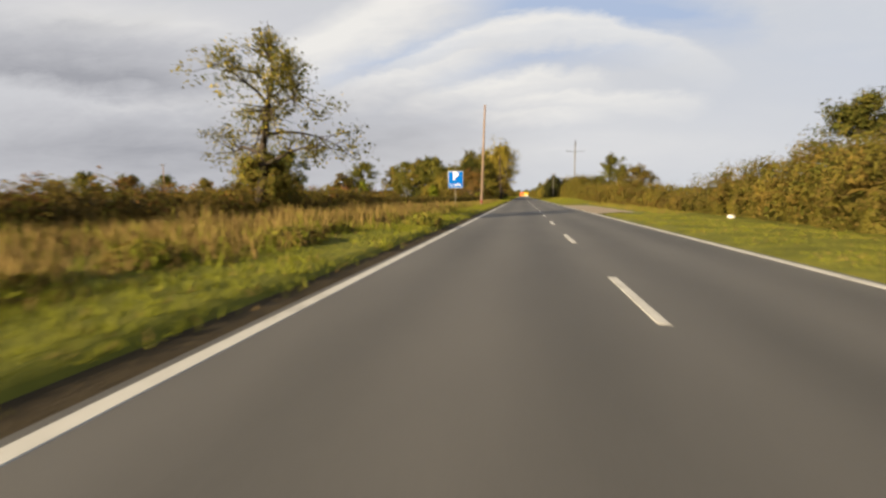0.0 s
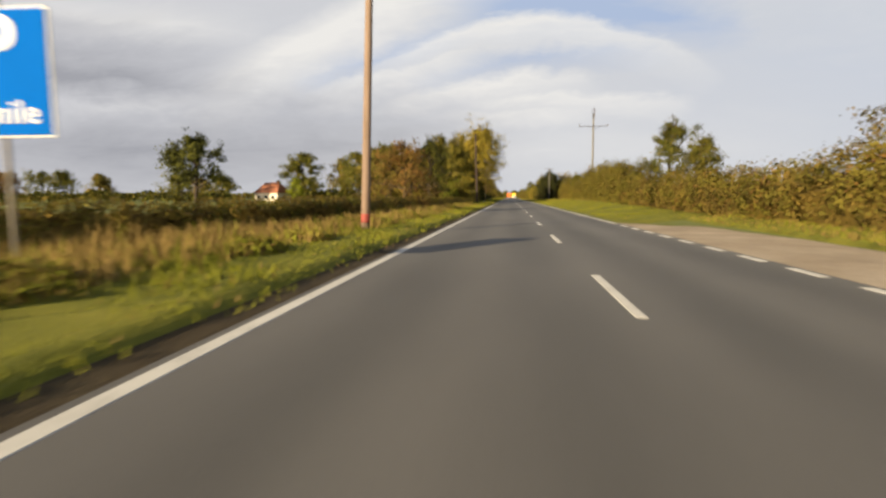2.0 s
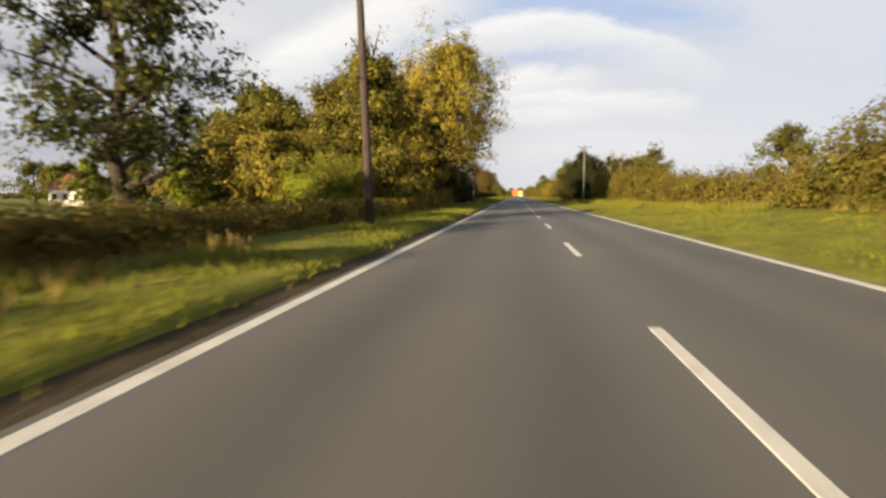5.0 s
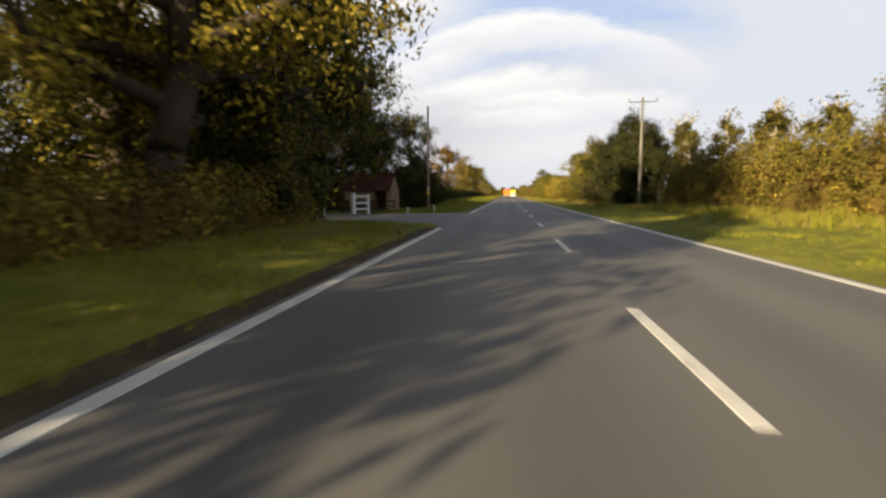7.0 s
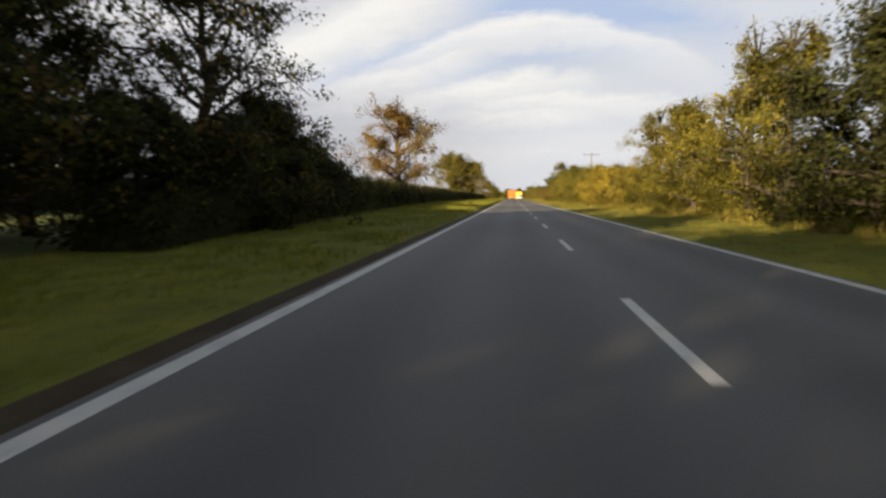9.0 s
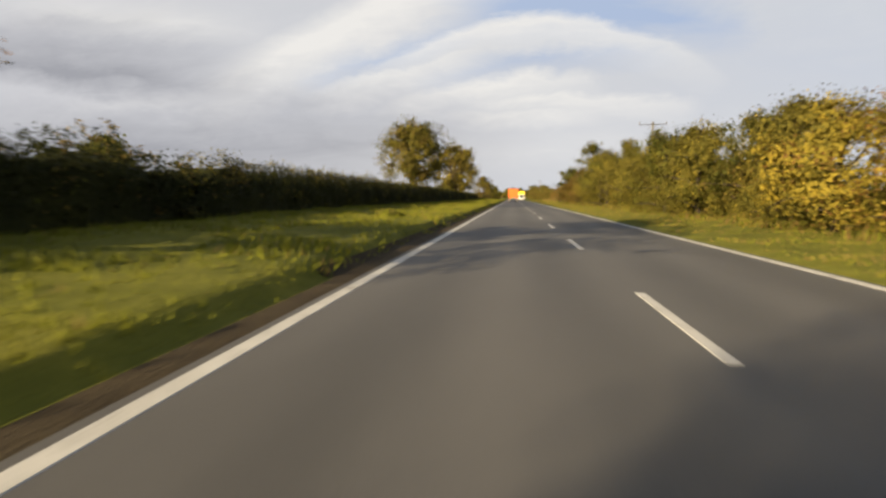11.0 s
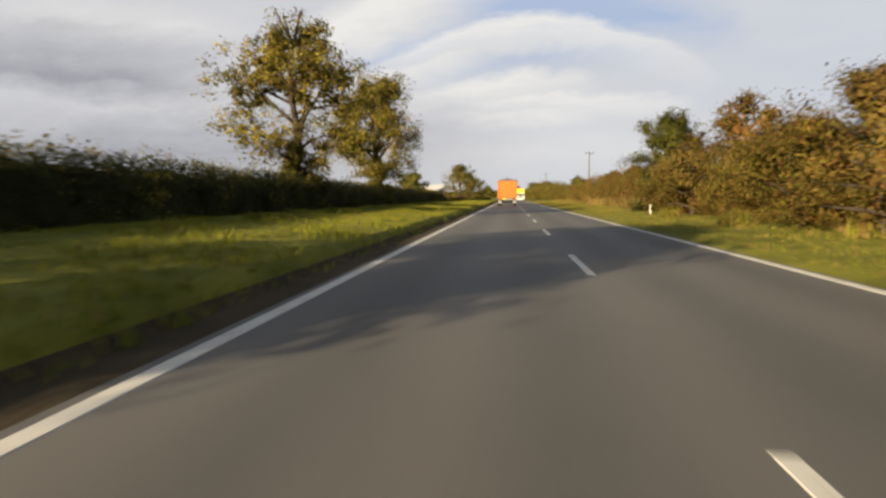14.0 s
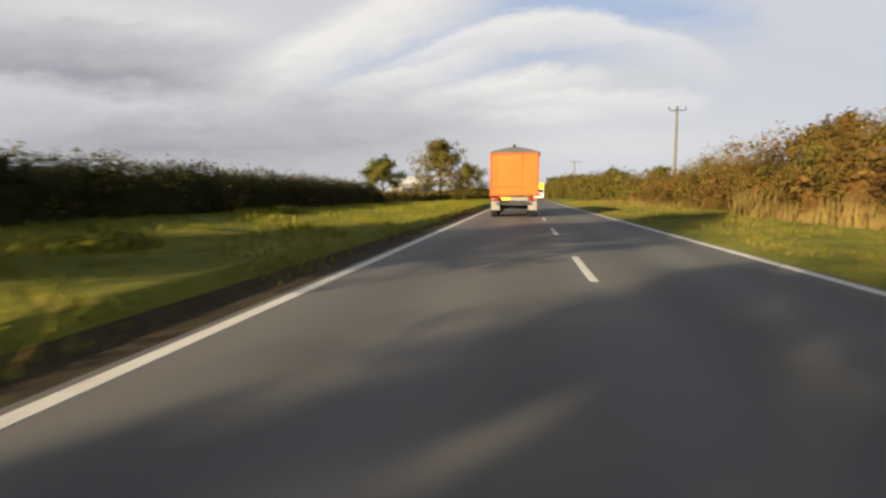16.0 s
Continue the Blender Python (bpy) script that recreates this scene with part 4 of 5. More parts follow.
# right side
tree(at(13.5, 27.0), 6.0, 2.4, [GREEN, OLIVE], 80, "narrow green tree standing in the hedge", leaves=6720, leaf=0.153, base=0.1, clump=0.4)
tree(at(11.3, 62.5), 4.6, 2.2, [BROWN, OLIVE], 81, "brown hawthorn bush standing in the hedge", leaves=5760, leaf=0.136, base=0.08, clump=0.35, category="bush", name="bush")
tree(at(14.0, 99.5), 8.6, 3.1, [GREEN, OLIVE], 82, "leafy green tree standing above the hedge", leaves=8320, leaf=0.153, base=0.15, limbs=17, clump=0.38)
tree(at(14.6, 93), 6.2, 2.2, [OLIVE, GREEN], 83, "small olive green tree above the hedge", leaves=5760, leaf=0.153, base=0.12, clump=0.36)
tree(at(14.5, 177), 7.2, 2.4, [OLIVE, GREEN], 84, "pointed olive green tree above the scrub", leaves=6720, leaf=0.153, base=0.1, clump=0.38)
tree(at(18.5, 154), 6.5, 2.6, [OLIVE, GREEN], 85, "green tree behind the scrub", leaves=5760, leaf=0.17, base=0.12, clump=0.4)
for i, (x, y, h) in enumerate([(15.5, 186, 6.6), (14.6, 190.5, 7.2), (16.4, 194, 7.6), (15.0, 199, 7.8), (14.6, 206, 8.6), (15.6, 210.5, 9.2), (14.2, 215, 9.0), (17.0, 217, 9.4), (15.4, 222, 8.6)]):
    tree(at(x, y), h, 1.7, [OLIVE, DARK_SHADED, BROWN], 90 + i, "slender pale-stemmed young tree with thin olive leaves", leaves=2400, leaf=0.17, base=0.25, limbs=13, clump=0.36, keep=0.85, weights=[0.45, 0.35, 0.2], bark=PALE_BARK, group="young trees")
# leaf weights lean to dark, painting in the shade that the left wood casts here
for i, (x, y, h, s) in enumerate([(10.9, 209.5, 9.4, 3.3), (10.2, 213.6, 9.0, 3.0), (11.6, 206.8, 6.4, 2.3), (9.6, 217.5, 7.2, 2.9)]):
    tree(at(x, y), h, s, [DARK_SHADED, GREEN], 97 + i, "dense dark green tree at the verge, darkened for the shade", leaves=17000, leaf=0.14, base=0.04, limbs=20, clump=0.5, weights=[0.94, 0.06])
tree(at(9.2, 320.5), 9.4, 3.1, [OLIVE, GREEN], 101, "tall olive green tree in the thicket", leaves=11000, leaf=0.125, base=0.06, clump=0.45)
tree(at(9.9, 352.4), 6.6, 1.5, [OLIVE, GREEN], 105, "slim pointed green tree in the russet thicket", leaves=5500, leaf=0.115, base=0.06, clump=0.34)
tree(at(9.3, 349.5), 7.2, 2.4, [GREEN, OLIVE, DARK_SHADED], 102, "upright green tree in the russet thicket", leaves=17000, leaf=0.115, base=0.04, limbs=19, clump=0.42, mass=0.8, weights=[0.45, 0.3, 0.25])
tree(at(10.3, 340.5), 6.4, 2.4, [RUST, BROWN, OLIVE], 104, "tall russet tree in the thicket", leaves=9000, leaf=0.115, base=0.06, clump=0.45)
tree(at(11.4, 368), 4.4, 2.2, [BROWN, RUST, OLIVE], 106, "tall brown bush behind dry reeds", leaves=8000, leaf=0.13, base=0.05, clump=0.4, category="bush", name="bush")
tree(at(11.6, 382), 4.5, 2.4, [RUST, OLIVE], 103, "russet bush beside the verge", leaves=5440, leaf=0.145, base=0.05, clump=0.36, category="bush", name="bush")
for i, (x, y, h) in enumerate([(24, 520, 9), (15, 560, 8), (32, 500, 8), (12, 610, 9), (4, 700, 9), (-6, 720, 9), (20, 640, 10), (-14, 640, 8)]):
    tree(at(x, y), h, h * 0.55, [OLIVE, GREEN], 110 + i, "olive green tree on the far road side", leaves=2000, leaf=0.6, twig=False, base=0.05, clump=1.0, limbs=12, group="distant trees")
# thickets on the right: bushy young trees standing shoulder to shoulder
THICKET = [(221, 245, 3.4, 9.9, 7.8, 9.5, [OLIVE, GREEN, YELLOW], [0.62, 0.25, 0.13], "bushy yellow green tree in a roadside thicket"),
           (245, 264, 3.8, 3.9, 3.6, 8.8, [YELLOW, OLIVE, RUST], [0.4, 0.35, 0.25], "golden brown bush in a roadside thicket"),
           (264, 320, 4.0, 4.9, 7.4, 8.8, [OLIVE, GREEN, YELLOW], [0.6, 0.29, 0.11], "dense olive green tree in a roadside thicket"),
           (321, 351, 3.8, 4.8, 3.6, 8.9, [RUST, BROWN, OLIVE], [0.2, 0.4, 0.4], "russet and brown bush in a roadside thicket")]
seed = 400
for y0, y1, gap, ha, hb, x, mats, wts, label in THICKET:
    n = round((y1 - y0) / gap)
    rng = np.random.default_rng(seed)
    for i in range(n):
        h = (ha + (hb - ha) * i / max(1, n - 1)) * rng.uniform(0.76, 1.18)
        own = np.array(wts) * rng.uniform(0.25, 1.9, 3)
        own = own / own.sum()
        seed += 1
        tree(at(x + rng.uniform(-0.9, 0.9), y0 + (i + 0.5) * gap + rng.uniform(-0.4, 0.4)), h, min(2.7, 0.9 + h * 0.32), mats, seed, label, leaves=8200, leaf=0.1, base=0.03, limbs=15,
             clump=0.46, mass=0.35, twig=False, weights=own, group="roadside thicket")
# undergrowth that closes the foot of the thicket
# this first stretch is added in dark leaves as the shade below the trees
hedge_run(208, 222, 7.0, [(208, 10.8), (222, 10.8)], [(208, 3.0), (222, 3.4)], [(208, 3.4), (222, 3.4)], 0, [DARK_SHADED, GREEN], 3100,
          "undergrowth below dense trees, coloured dark for their shade", density=40, lump=0.5, weights=[0.85, 0.15])
hedge_run(222, 264, 8.4, [(222, 10.6), (264, 9.9)], [(222, 3.4), (246, 2.6), (264, 2.6)], [(222, 3.2), (264, 3.2)], 0, [OLIVE, GREEN, YELLOW], 3200,
          "yellow green undergrowth at the foot of the thicket", density=40, lump=0.6, weights=[0.6, 0.25, 0.15])
hedge_run(264, 322, 8.3, [(264, 9.6), (322, 9.6)], [(264, 2.9), (322, 4.2)], [(264, 3.0), (322, 3.4)], 0, [OLIVE, BROWN, YELLOW], 3300,
          "olive undergrowth at the foot of the thicket", density=40, lump=0.6, weights=[0.66, 0.22, 0.12])
hedge_run(322, 352, 7.5, [(322, 9.7), (352, 9.9)], [(322, 3.0), (352, 2.4)], [(322, 3.2), (352, 3.0)], 0, [BROWN, RUST, OLIVE], 3400,
          "russet undergrowth at the foot of the thicket", density=40, lump=0.6, weights=[0.4, 0.25, 0.35])
# hedgerow between the far fields
rng = np.random.default_rng(290)
n = 7000
px = rng.uniform(-270, -42, n)
px = px[(px < -73) | (px > -57)]
n = len(px)
hw = wave_field(rng, 7, 0.03, 0.2)
pts = np.stack([px, 177 + rng.uniform(-1.5, 1.5, n), 0.4 + np.clip(2.0 + 1.1 * hw(px, px * 0.3), 1.0, 3.4) * rng.beta(1.5, 1.0, n)], axis=1)
v, f = leaf_blades(pts, 0.75, rng)
tagged(new("far_hedgerow", mesh_of("far_hedgerow", v, f, [GREEN, OLIVE, DARK_SHADED], rng.choice(3, n))), "distant dark hedgerow between flat fields", "hedgerow", kind="stuff")
for i, (x, y, h) in enumerate([(-96, 215, 9), (-128, 240, 12), (-205, 260, 14), (-240, 250, 11), (-165, 300, 13), (-105, 320, 13), (-72, 330, 12)]):
    tree(at(x, y), h, h * 0.55, [GREEN, OLIVE], 130 + i, "round green tree on the horizon", leaves=2200, leaf=0.65, twig=False, base=0.05, clump=1.0, limbs=12, group="distant trees")
# wooded skyline
for j, (x0, x1, y) in enumerate([(-900, -150, 620), (-150, 120, 980), (120, 900, 640)]):
    rng = np.random.default_rng(300 + j)
    n = 6500
    px = rng.uniform(x0, x1, n)
    wf = wave_field(rng, 7, 0.01, 0.06)
    top = 6.5 + 2.5 * wf(px, px * 0.3)
    pts = np.stack([px, y + rng.uniform(-14, 14, n), np.abs(top) * rng.beta(1.6, 1.0, n)], axis=1)
    v, f = leaf_blades(pts, 2.7, rng)
    tagged(new("far_woods", mesh_of("far_woods", v, f, [GREEN, OLIVE, BROWN], rng.choice(3, n))), "hazy line of far woods on the horizon", "woods", kind="stuff")

# ---- grass ----
grass("verge_grass", [(-7.0, ROAD_L - 0.25, -4, 175, 28, 0.15, 0.08), (-12.5, ROAD_L - 0.45, 193, 262, 16, 0.18, 0.06), (-12.5, ROAD_L - 0.38, 262, 400, 22, 0.17, 0.10),
                      (-10.0, ROAD_L - 0.5, 400, 450, 8, 0.25, 0.10), (-8.5, -7.0, 130, 175, 14, 0.2, 0.2)], [GRASS, STRAW], 501, "uneven green grass on the verge")
grass("verge_grass", [(ROAD_R + 0.35, 8.0, -6, 35, 24, 0.10, 0.15), (6.9, 9.4, 35, 73, 18, 0.2, 0.45), (ROAD_R + 0.35, 8.2, 73, 134, 22, 0.10, 0.05),
                      (ROAD_R + 0.35, 7.4, 134, 205, 18, 0.11, 0.07), (ROAD_R + 0.35, 7.6, 205, 352, 14, 0.12, 0.42), (ROAD_R + 0.35, 10.0, 352, 440, 13, 0.16, 0.4)],
      [GRASS, STRAW], 502, "short green grass on the verge")
grass("tall_grass", [(-12.8, -6.6, -2, 44, 17, 0.62, 0.88), (-12.8, -6.6, 44, 62, 17, 0.42, 0.85), (-8.4, -6.6, 62, 122, 15, 0.38, 0.75), (-7.0, -5.9, -2, 62, 12, 0.35, 0.5), (-7.0, -5.6, 62, 120, 13, 0.3, 0.6), (-10.0, -6.0, 45, 64, 8, 0.42, 0.92), (-8.6, -6.0, 64, 100, 8, 0.45, 0.92)], [GRASS, STRAW], 503, "tall dry golden grass and weeds", lean=0.22)
grass("tall_grass", [(7.4, 12.0, 134, 200, 12, 0.42, 0.25), (7.0, 8.6, 205, 330, 6, 0.4, 0.5), (8.4, 10.0, 351, 384, 20, 0.95, 0.95), (8.0, 10.0, 392, 430, 6, 0.55, 0.8), (8.6, 9.6, 80, 130, 7, 0.4, 0.6)],
      [GRASS, STRAW], 504, "tall dry reeds and grass in front of the hedge", lean=0.14)

# ---- poles ----
GALV = plain("galvanised_steel", (0.42, 0.43, 0.44), 0.45, 0.5, 0.15, 3.0, metal=0.7)
RED_PAINT = plain("red_paint", (0.20, 0.04, 0.03), 0.6, 0.3, 0.3, 4.0)
WHITE_PAINT = plain("white_paint", (0.62, 0.61, 0.58), 0.5, 0.35, 0.12, 3.0)
YELLOW_PAINT = plain("yellow_paint", (0.72, 0.50, 0.02), 0.45, 0.4, 0.1, 3.0)
CERAMIC = plain("brown_ceramic", (0.035, 0.022, 0.018), 0.4, 0.3, 0.2, 6.0)


CHASSIS_GREY = plain("dark_steel", (0.04, 0.04, 0.042), 0.6, 0.3, 0.2, 4.0)


def cylinder(z0, z1, r0, r1, sides=16, x=0.0, y=0.0, rings=6):
    v, f = [], []
    for i in range(rings + 1):
        k = i / rings
        for j in range(sides):
            a = 2 * math.pi * j / sides
            r = r0 + (r1 - r0) * k
            v.append((x + r * math.cos(a), y + r * math.sin(a), z0 + (z1 - z0) * k))
    for i in range(rings):
        for j in range(sides):
            f.append([i * sides + j, i * sides + (j + 1) % sides, (i + 1) * sides + (j + 1) % sides, (i + 1) * sides + j])
    f += [list(range(sides))[::-1], [rings * sides + j for j in range(sides)]]
    return v, f


def pole(x, y, h, r, label, arm=0.0, arm_z=0.35, transformer=False, turn=0.0, band=None, plate=False, tilt=0.0, wood=None, crown=False):
    ob = thing("utility_pole", at(x, y), turn, label, "pole", "roadside poles")
    ob.matrix_basis = ob.matrix_basis @ pose(0, 0, 0, 0, tilt, 0)
    part("post", mesh_of("post", *cylinder(-0.3, h, r, r * 0.68), wood or POLE_WOOD, smooth=True), None, ob)
    if arm:
        part("crossarm", a_box(0, -r * 0.8, h - arm_z, arm, 0.07, 0.075, 0.01), CHASSIS_GREY, ob, "thin dark steel crossarm")
        for k in (-0.96, 0.0, 0.96):
            bm = bmesh.new()
            for dz, rr in ((0.0, 0.03), (0.07, 0.05), (0.13, 0.055), (0.19, 0.03)):
                bmesh.ops.create_cone(bm, cap_ends=True, segments=10, radius1=rr, radius2=rr * 0.8, depth=0.07, matrix=Matrix.Translation((k * arm / 2, -r * 0.8, h - arm_z + 0.08 + dz)))
            part("insulator", bm, CERAMIC, ob)
        for s in (-1, 1):
            part("brace", tubes_mesh("brace", [((s * arm * 0.22, -r, h - arm_z - 0.03), (0, -r, h - arm_z - 0.4), 0.012, 0.012)], CHASSIS_GREY), None, ob)
    if crown:
        for dx, dz in ((-0.1, 0.0), (0.12, 0.12)):
            stem = part("top_insulator", mesh_of("top_insulator", *cylinder(h - 0.7 + dz, h + 0.42 + dz, 0.03, 0.045, 10, dx, -r, 4), CERAMIC, smooth=True), None, ob)
            part("cap", mesh_of("cap", *cylinder(h + 0.42 + dz, h + 0.54 + dz, 0.075, 0.05, 10, dx, -r, 1), CERAMIC), None, stem)
    if transformer:
        can = part("transformer", mesh_of("transformer", *cylinder(h - 3.0, h - 2.4, 0.24, 0.24, 18, 0.30, -0.1), plain("grey_steel", (0.012, 0.012, 0.013), 0.7, 0.2), smooth=False), None, ob, "dark grey transformer can")
        part("lid", mesh_of("lid", *cylinder(h - 2.4, h - 2.33, 0.255, 0.2, 18, 0.30, -0.1, 1), CHASSIS_GREY), None, can)
        part("bracket", a_box(0.12, -0.05, h - 2.7, 0.4, 0.08, 0.06), CHASSIS_GREY, ob)
    if band:
        part("band", mesh_of("band", *cylinder(band[0], band[1], r * 1.03, r * 1.02, 16), RED_PAINT, smooth=True), None, ob, "faded red painted band")
    if plate:
        part("warning_plate", a_box(0, -r - 0.012, 1.62, 0.2, 0.012, 0.3, 0.004), YELLOW_PAINT, ob, "small yellow warning plate")
        part("number_plate", a_box(0, -r - 0.012, 1.98, 0.1, 0.012, 0.3, 0.004), WHITE_PAINT, ob, "narrow white plate")
    return ob


pole(-5.94, 61.65, 11.2, 0.145, "tall brown wooden utility pole with a faded red band", tilt=2.0, band=(0.3, 0.58))
pole(-6.4, 129.9, 10.8, 0.16, "dark brown wooden utility pole beside the hedge", tilt=-1.5, wood=plain("dark_pole_wood", (0.045, 0.031, 0.026), 0.8, 0.25, 0.35, 3.0, relief=0.01, stretch=(3, 3, 0.25)))
pole(-8.28, 202.9, 9.1, 0.12, "wooden utility pole with a small yellow plate", plate=True)
pole(9.9, 121.5, 11.75, 0.15, "tall wooden power pole with a crossarm above the hedge", arm=3.9, arm_z=1.75, crown=True, wood=POLE_GREY)
pole(9.9, 203.7, 9.1, 0.15, "pale wooden power pole with crossarm and transformer", arm=2.3, transformer=True, turn=-6, tilt=0.3, wood=POLE_GREY)
pole(13.6, 307.5, 9.5, 0.15, "wooden power pole with a crossarm behind the thicket", arm=2.9, turn=-6, wood=POLE_GREY)
pole(12.6, 410.0, 8.9, 0.15, "pale wooden power pole with a crossarm behind the hedge", arm=1.5, wood=POLE_GREY)
pole(9.6, 477.0, 8.2, 0.15, "distant wooden power pole", arm=2.3, wood=POLE_GREY)
pole(-77.5, 107.0, 8.4, 0.13, "slim wooden pole standing in the field", arm=1.2)


# ---- parking sign ----
SIGN_BLUE = plain("sign_blue", (0.0, 0.085, 0.36), 0.85, 0.05, 0.06, 2.0, relief=0.0)
SIGN_WHITE = plain("sign_white", (0.60, 0.60, 0.58), 0.8, 0.08, 0.05, 2.0, relief=0.0)


def lettering(text, size, x, z, parent, name, mat=None, bold=0.0):
    cu = bpy.data.curves.new(name, "FONT")
    cu.body, cu.size, cu.align_x, cu.align_y = text, size, "CENTER", "CENTER"
    cu.extrude, cu.offset, cu.space_character = 0.004, bold, 1.08
    cu.materials.append(mat or SIGN_WHITE)
    ob = new(name, cu)
    ob.parent = parent
    ob.matrix_basis = pose(x, -0.042, z, 90, 0, 0)
    return ob


sign = thing("parking_sign", at(-7.56, 50.8), 3.0, "blue parking sign with white letters on steel posts", "road sign")
part("border", a_box(0, 0, 2.62, 1.38, 0.03, 1.56, 0.012), SIGN_WHITE, sign, "white border panel")
part("panel", a_box(0, -0.022, 2.62, 1.325, 0.022, 1.505, 0.008), SIGN_BLUE, sign, "blue reflective panel")
lettering("P", 1.05, 0.0, 2.90, sign, "letter", bold=0.018)
lettering("mile", 0.40, 0.17, 2.13, sign, "lettering", bold=0.003)
lettering("1", 0.22, -0.49, 2.19, sign, "numeral", bold=0.003)
lettering("2", 0.22, -0.36, 2.05, sign, "numeral", bold=0.003)
part("fraction_bar", a_box(-0.425, -0.04, 2.12, 0.02, 0.006, 0.28, 0, Matrix.Rotation(radians(35), 3, "Y")), SIGN_WHITE, sign)
part("post", mesh_of("post", *cylinder(-0.2, 3.98, 0.032, 0.032, 12, -0.02, 0.06, 2), plain("dull_post", (0.2, 0.18, 0.15), 0.7, 0.2), smooth=True), None, sign, "slim dull grey steel post")
for sz in (2.15, 3.05):
    part("clamp", a_box(0, 0.03, sz, 0.16, 0.05, 0.05, 0.006), GALV, sign)

# ---- orange lorry ahead ----
ORANGE = plain("orange_paint", (0.50, 0.115, 0.012), 0.45, 0.35, 0.14, 1.2, relief=0.002)
ORANGE_DARK = plain("orange_frame", (0.36, 0.075, 0.01), 0.5, 0.35, 0.18, 2.0)
TARP = plain("tarpaulin", (0.075, 0.08, 0.085), 0.75, 0.2, 0.25, 2.0, relief=0.01)
CHASSIS = plain("chassis_steel", (0.03, 0.03, 0.032), 0.7, 0.3, 0.3, 3.0)
RUBBER = plain("rubber", (0.018, 0.018, 0.018), 0.85, 0.2, 0.3, 6.0)
LAMP_RED = plain("lamp_red", (0.22, 0.012, 0.01), 0.4, 0.5, 0.05, 3.0)
LAMP_AMBER = plain("lamp_amber", (0.4, 0.13, 0.02), 0.4, 0.5, 0.05, 3.0)
BUMPER = plain("bumper_grey", (0.20, 0.185, 0.165), 0.55, 0.4, 0.2, 3.0)
GLASS_DARK = plain("dark_glass", (0.02, 0.025, 0.03), 0.08, 0.6, 0.1, 2.0, relief=0.0)


def ring_wheel(parent, x, y, r, w):
    tyre = part("tyre", mesh_of("tyre", *turn_profile([(r * 0.58, -w / 2), (r * 0.93, -w / 2), (r, -w * 0.38), (r, w * 0.38), (r * 0.93, w / 2), (r * 0.58, w / 2)]), RUBBER, smooth=False), None, parent)
    tyre.location = (x, y, r)
    rim = part("rim", mesh_of("rim", *turn_profile([(0.02, -w * 0.2), (r * 0.3, -w * 0.25), (r * 0.58, -w * 0.45), (r * 0.58, w * 0.45), (r * 0.3, w * 0.25), (0.02, w * 0.2)]), GALV, smooth=False), None, tyre)
    return tyre


def turn_profile(prof, seg=24):
    v, f, n = [], [], len(prof)
    for i in range(seg):
        a = 2 * math.pi * i / seg
        for r, x in prof:
            v.append((x, r * math.cos(a), r * math.sin(a)))
    for i in range(seg):
        for j in range(n - 1):
            f.append([i * n + j, ((i + 1) % seg) * n + j, ((i + 1) % seg) * n + j + 1, i * n + j + 1])
    return v, f


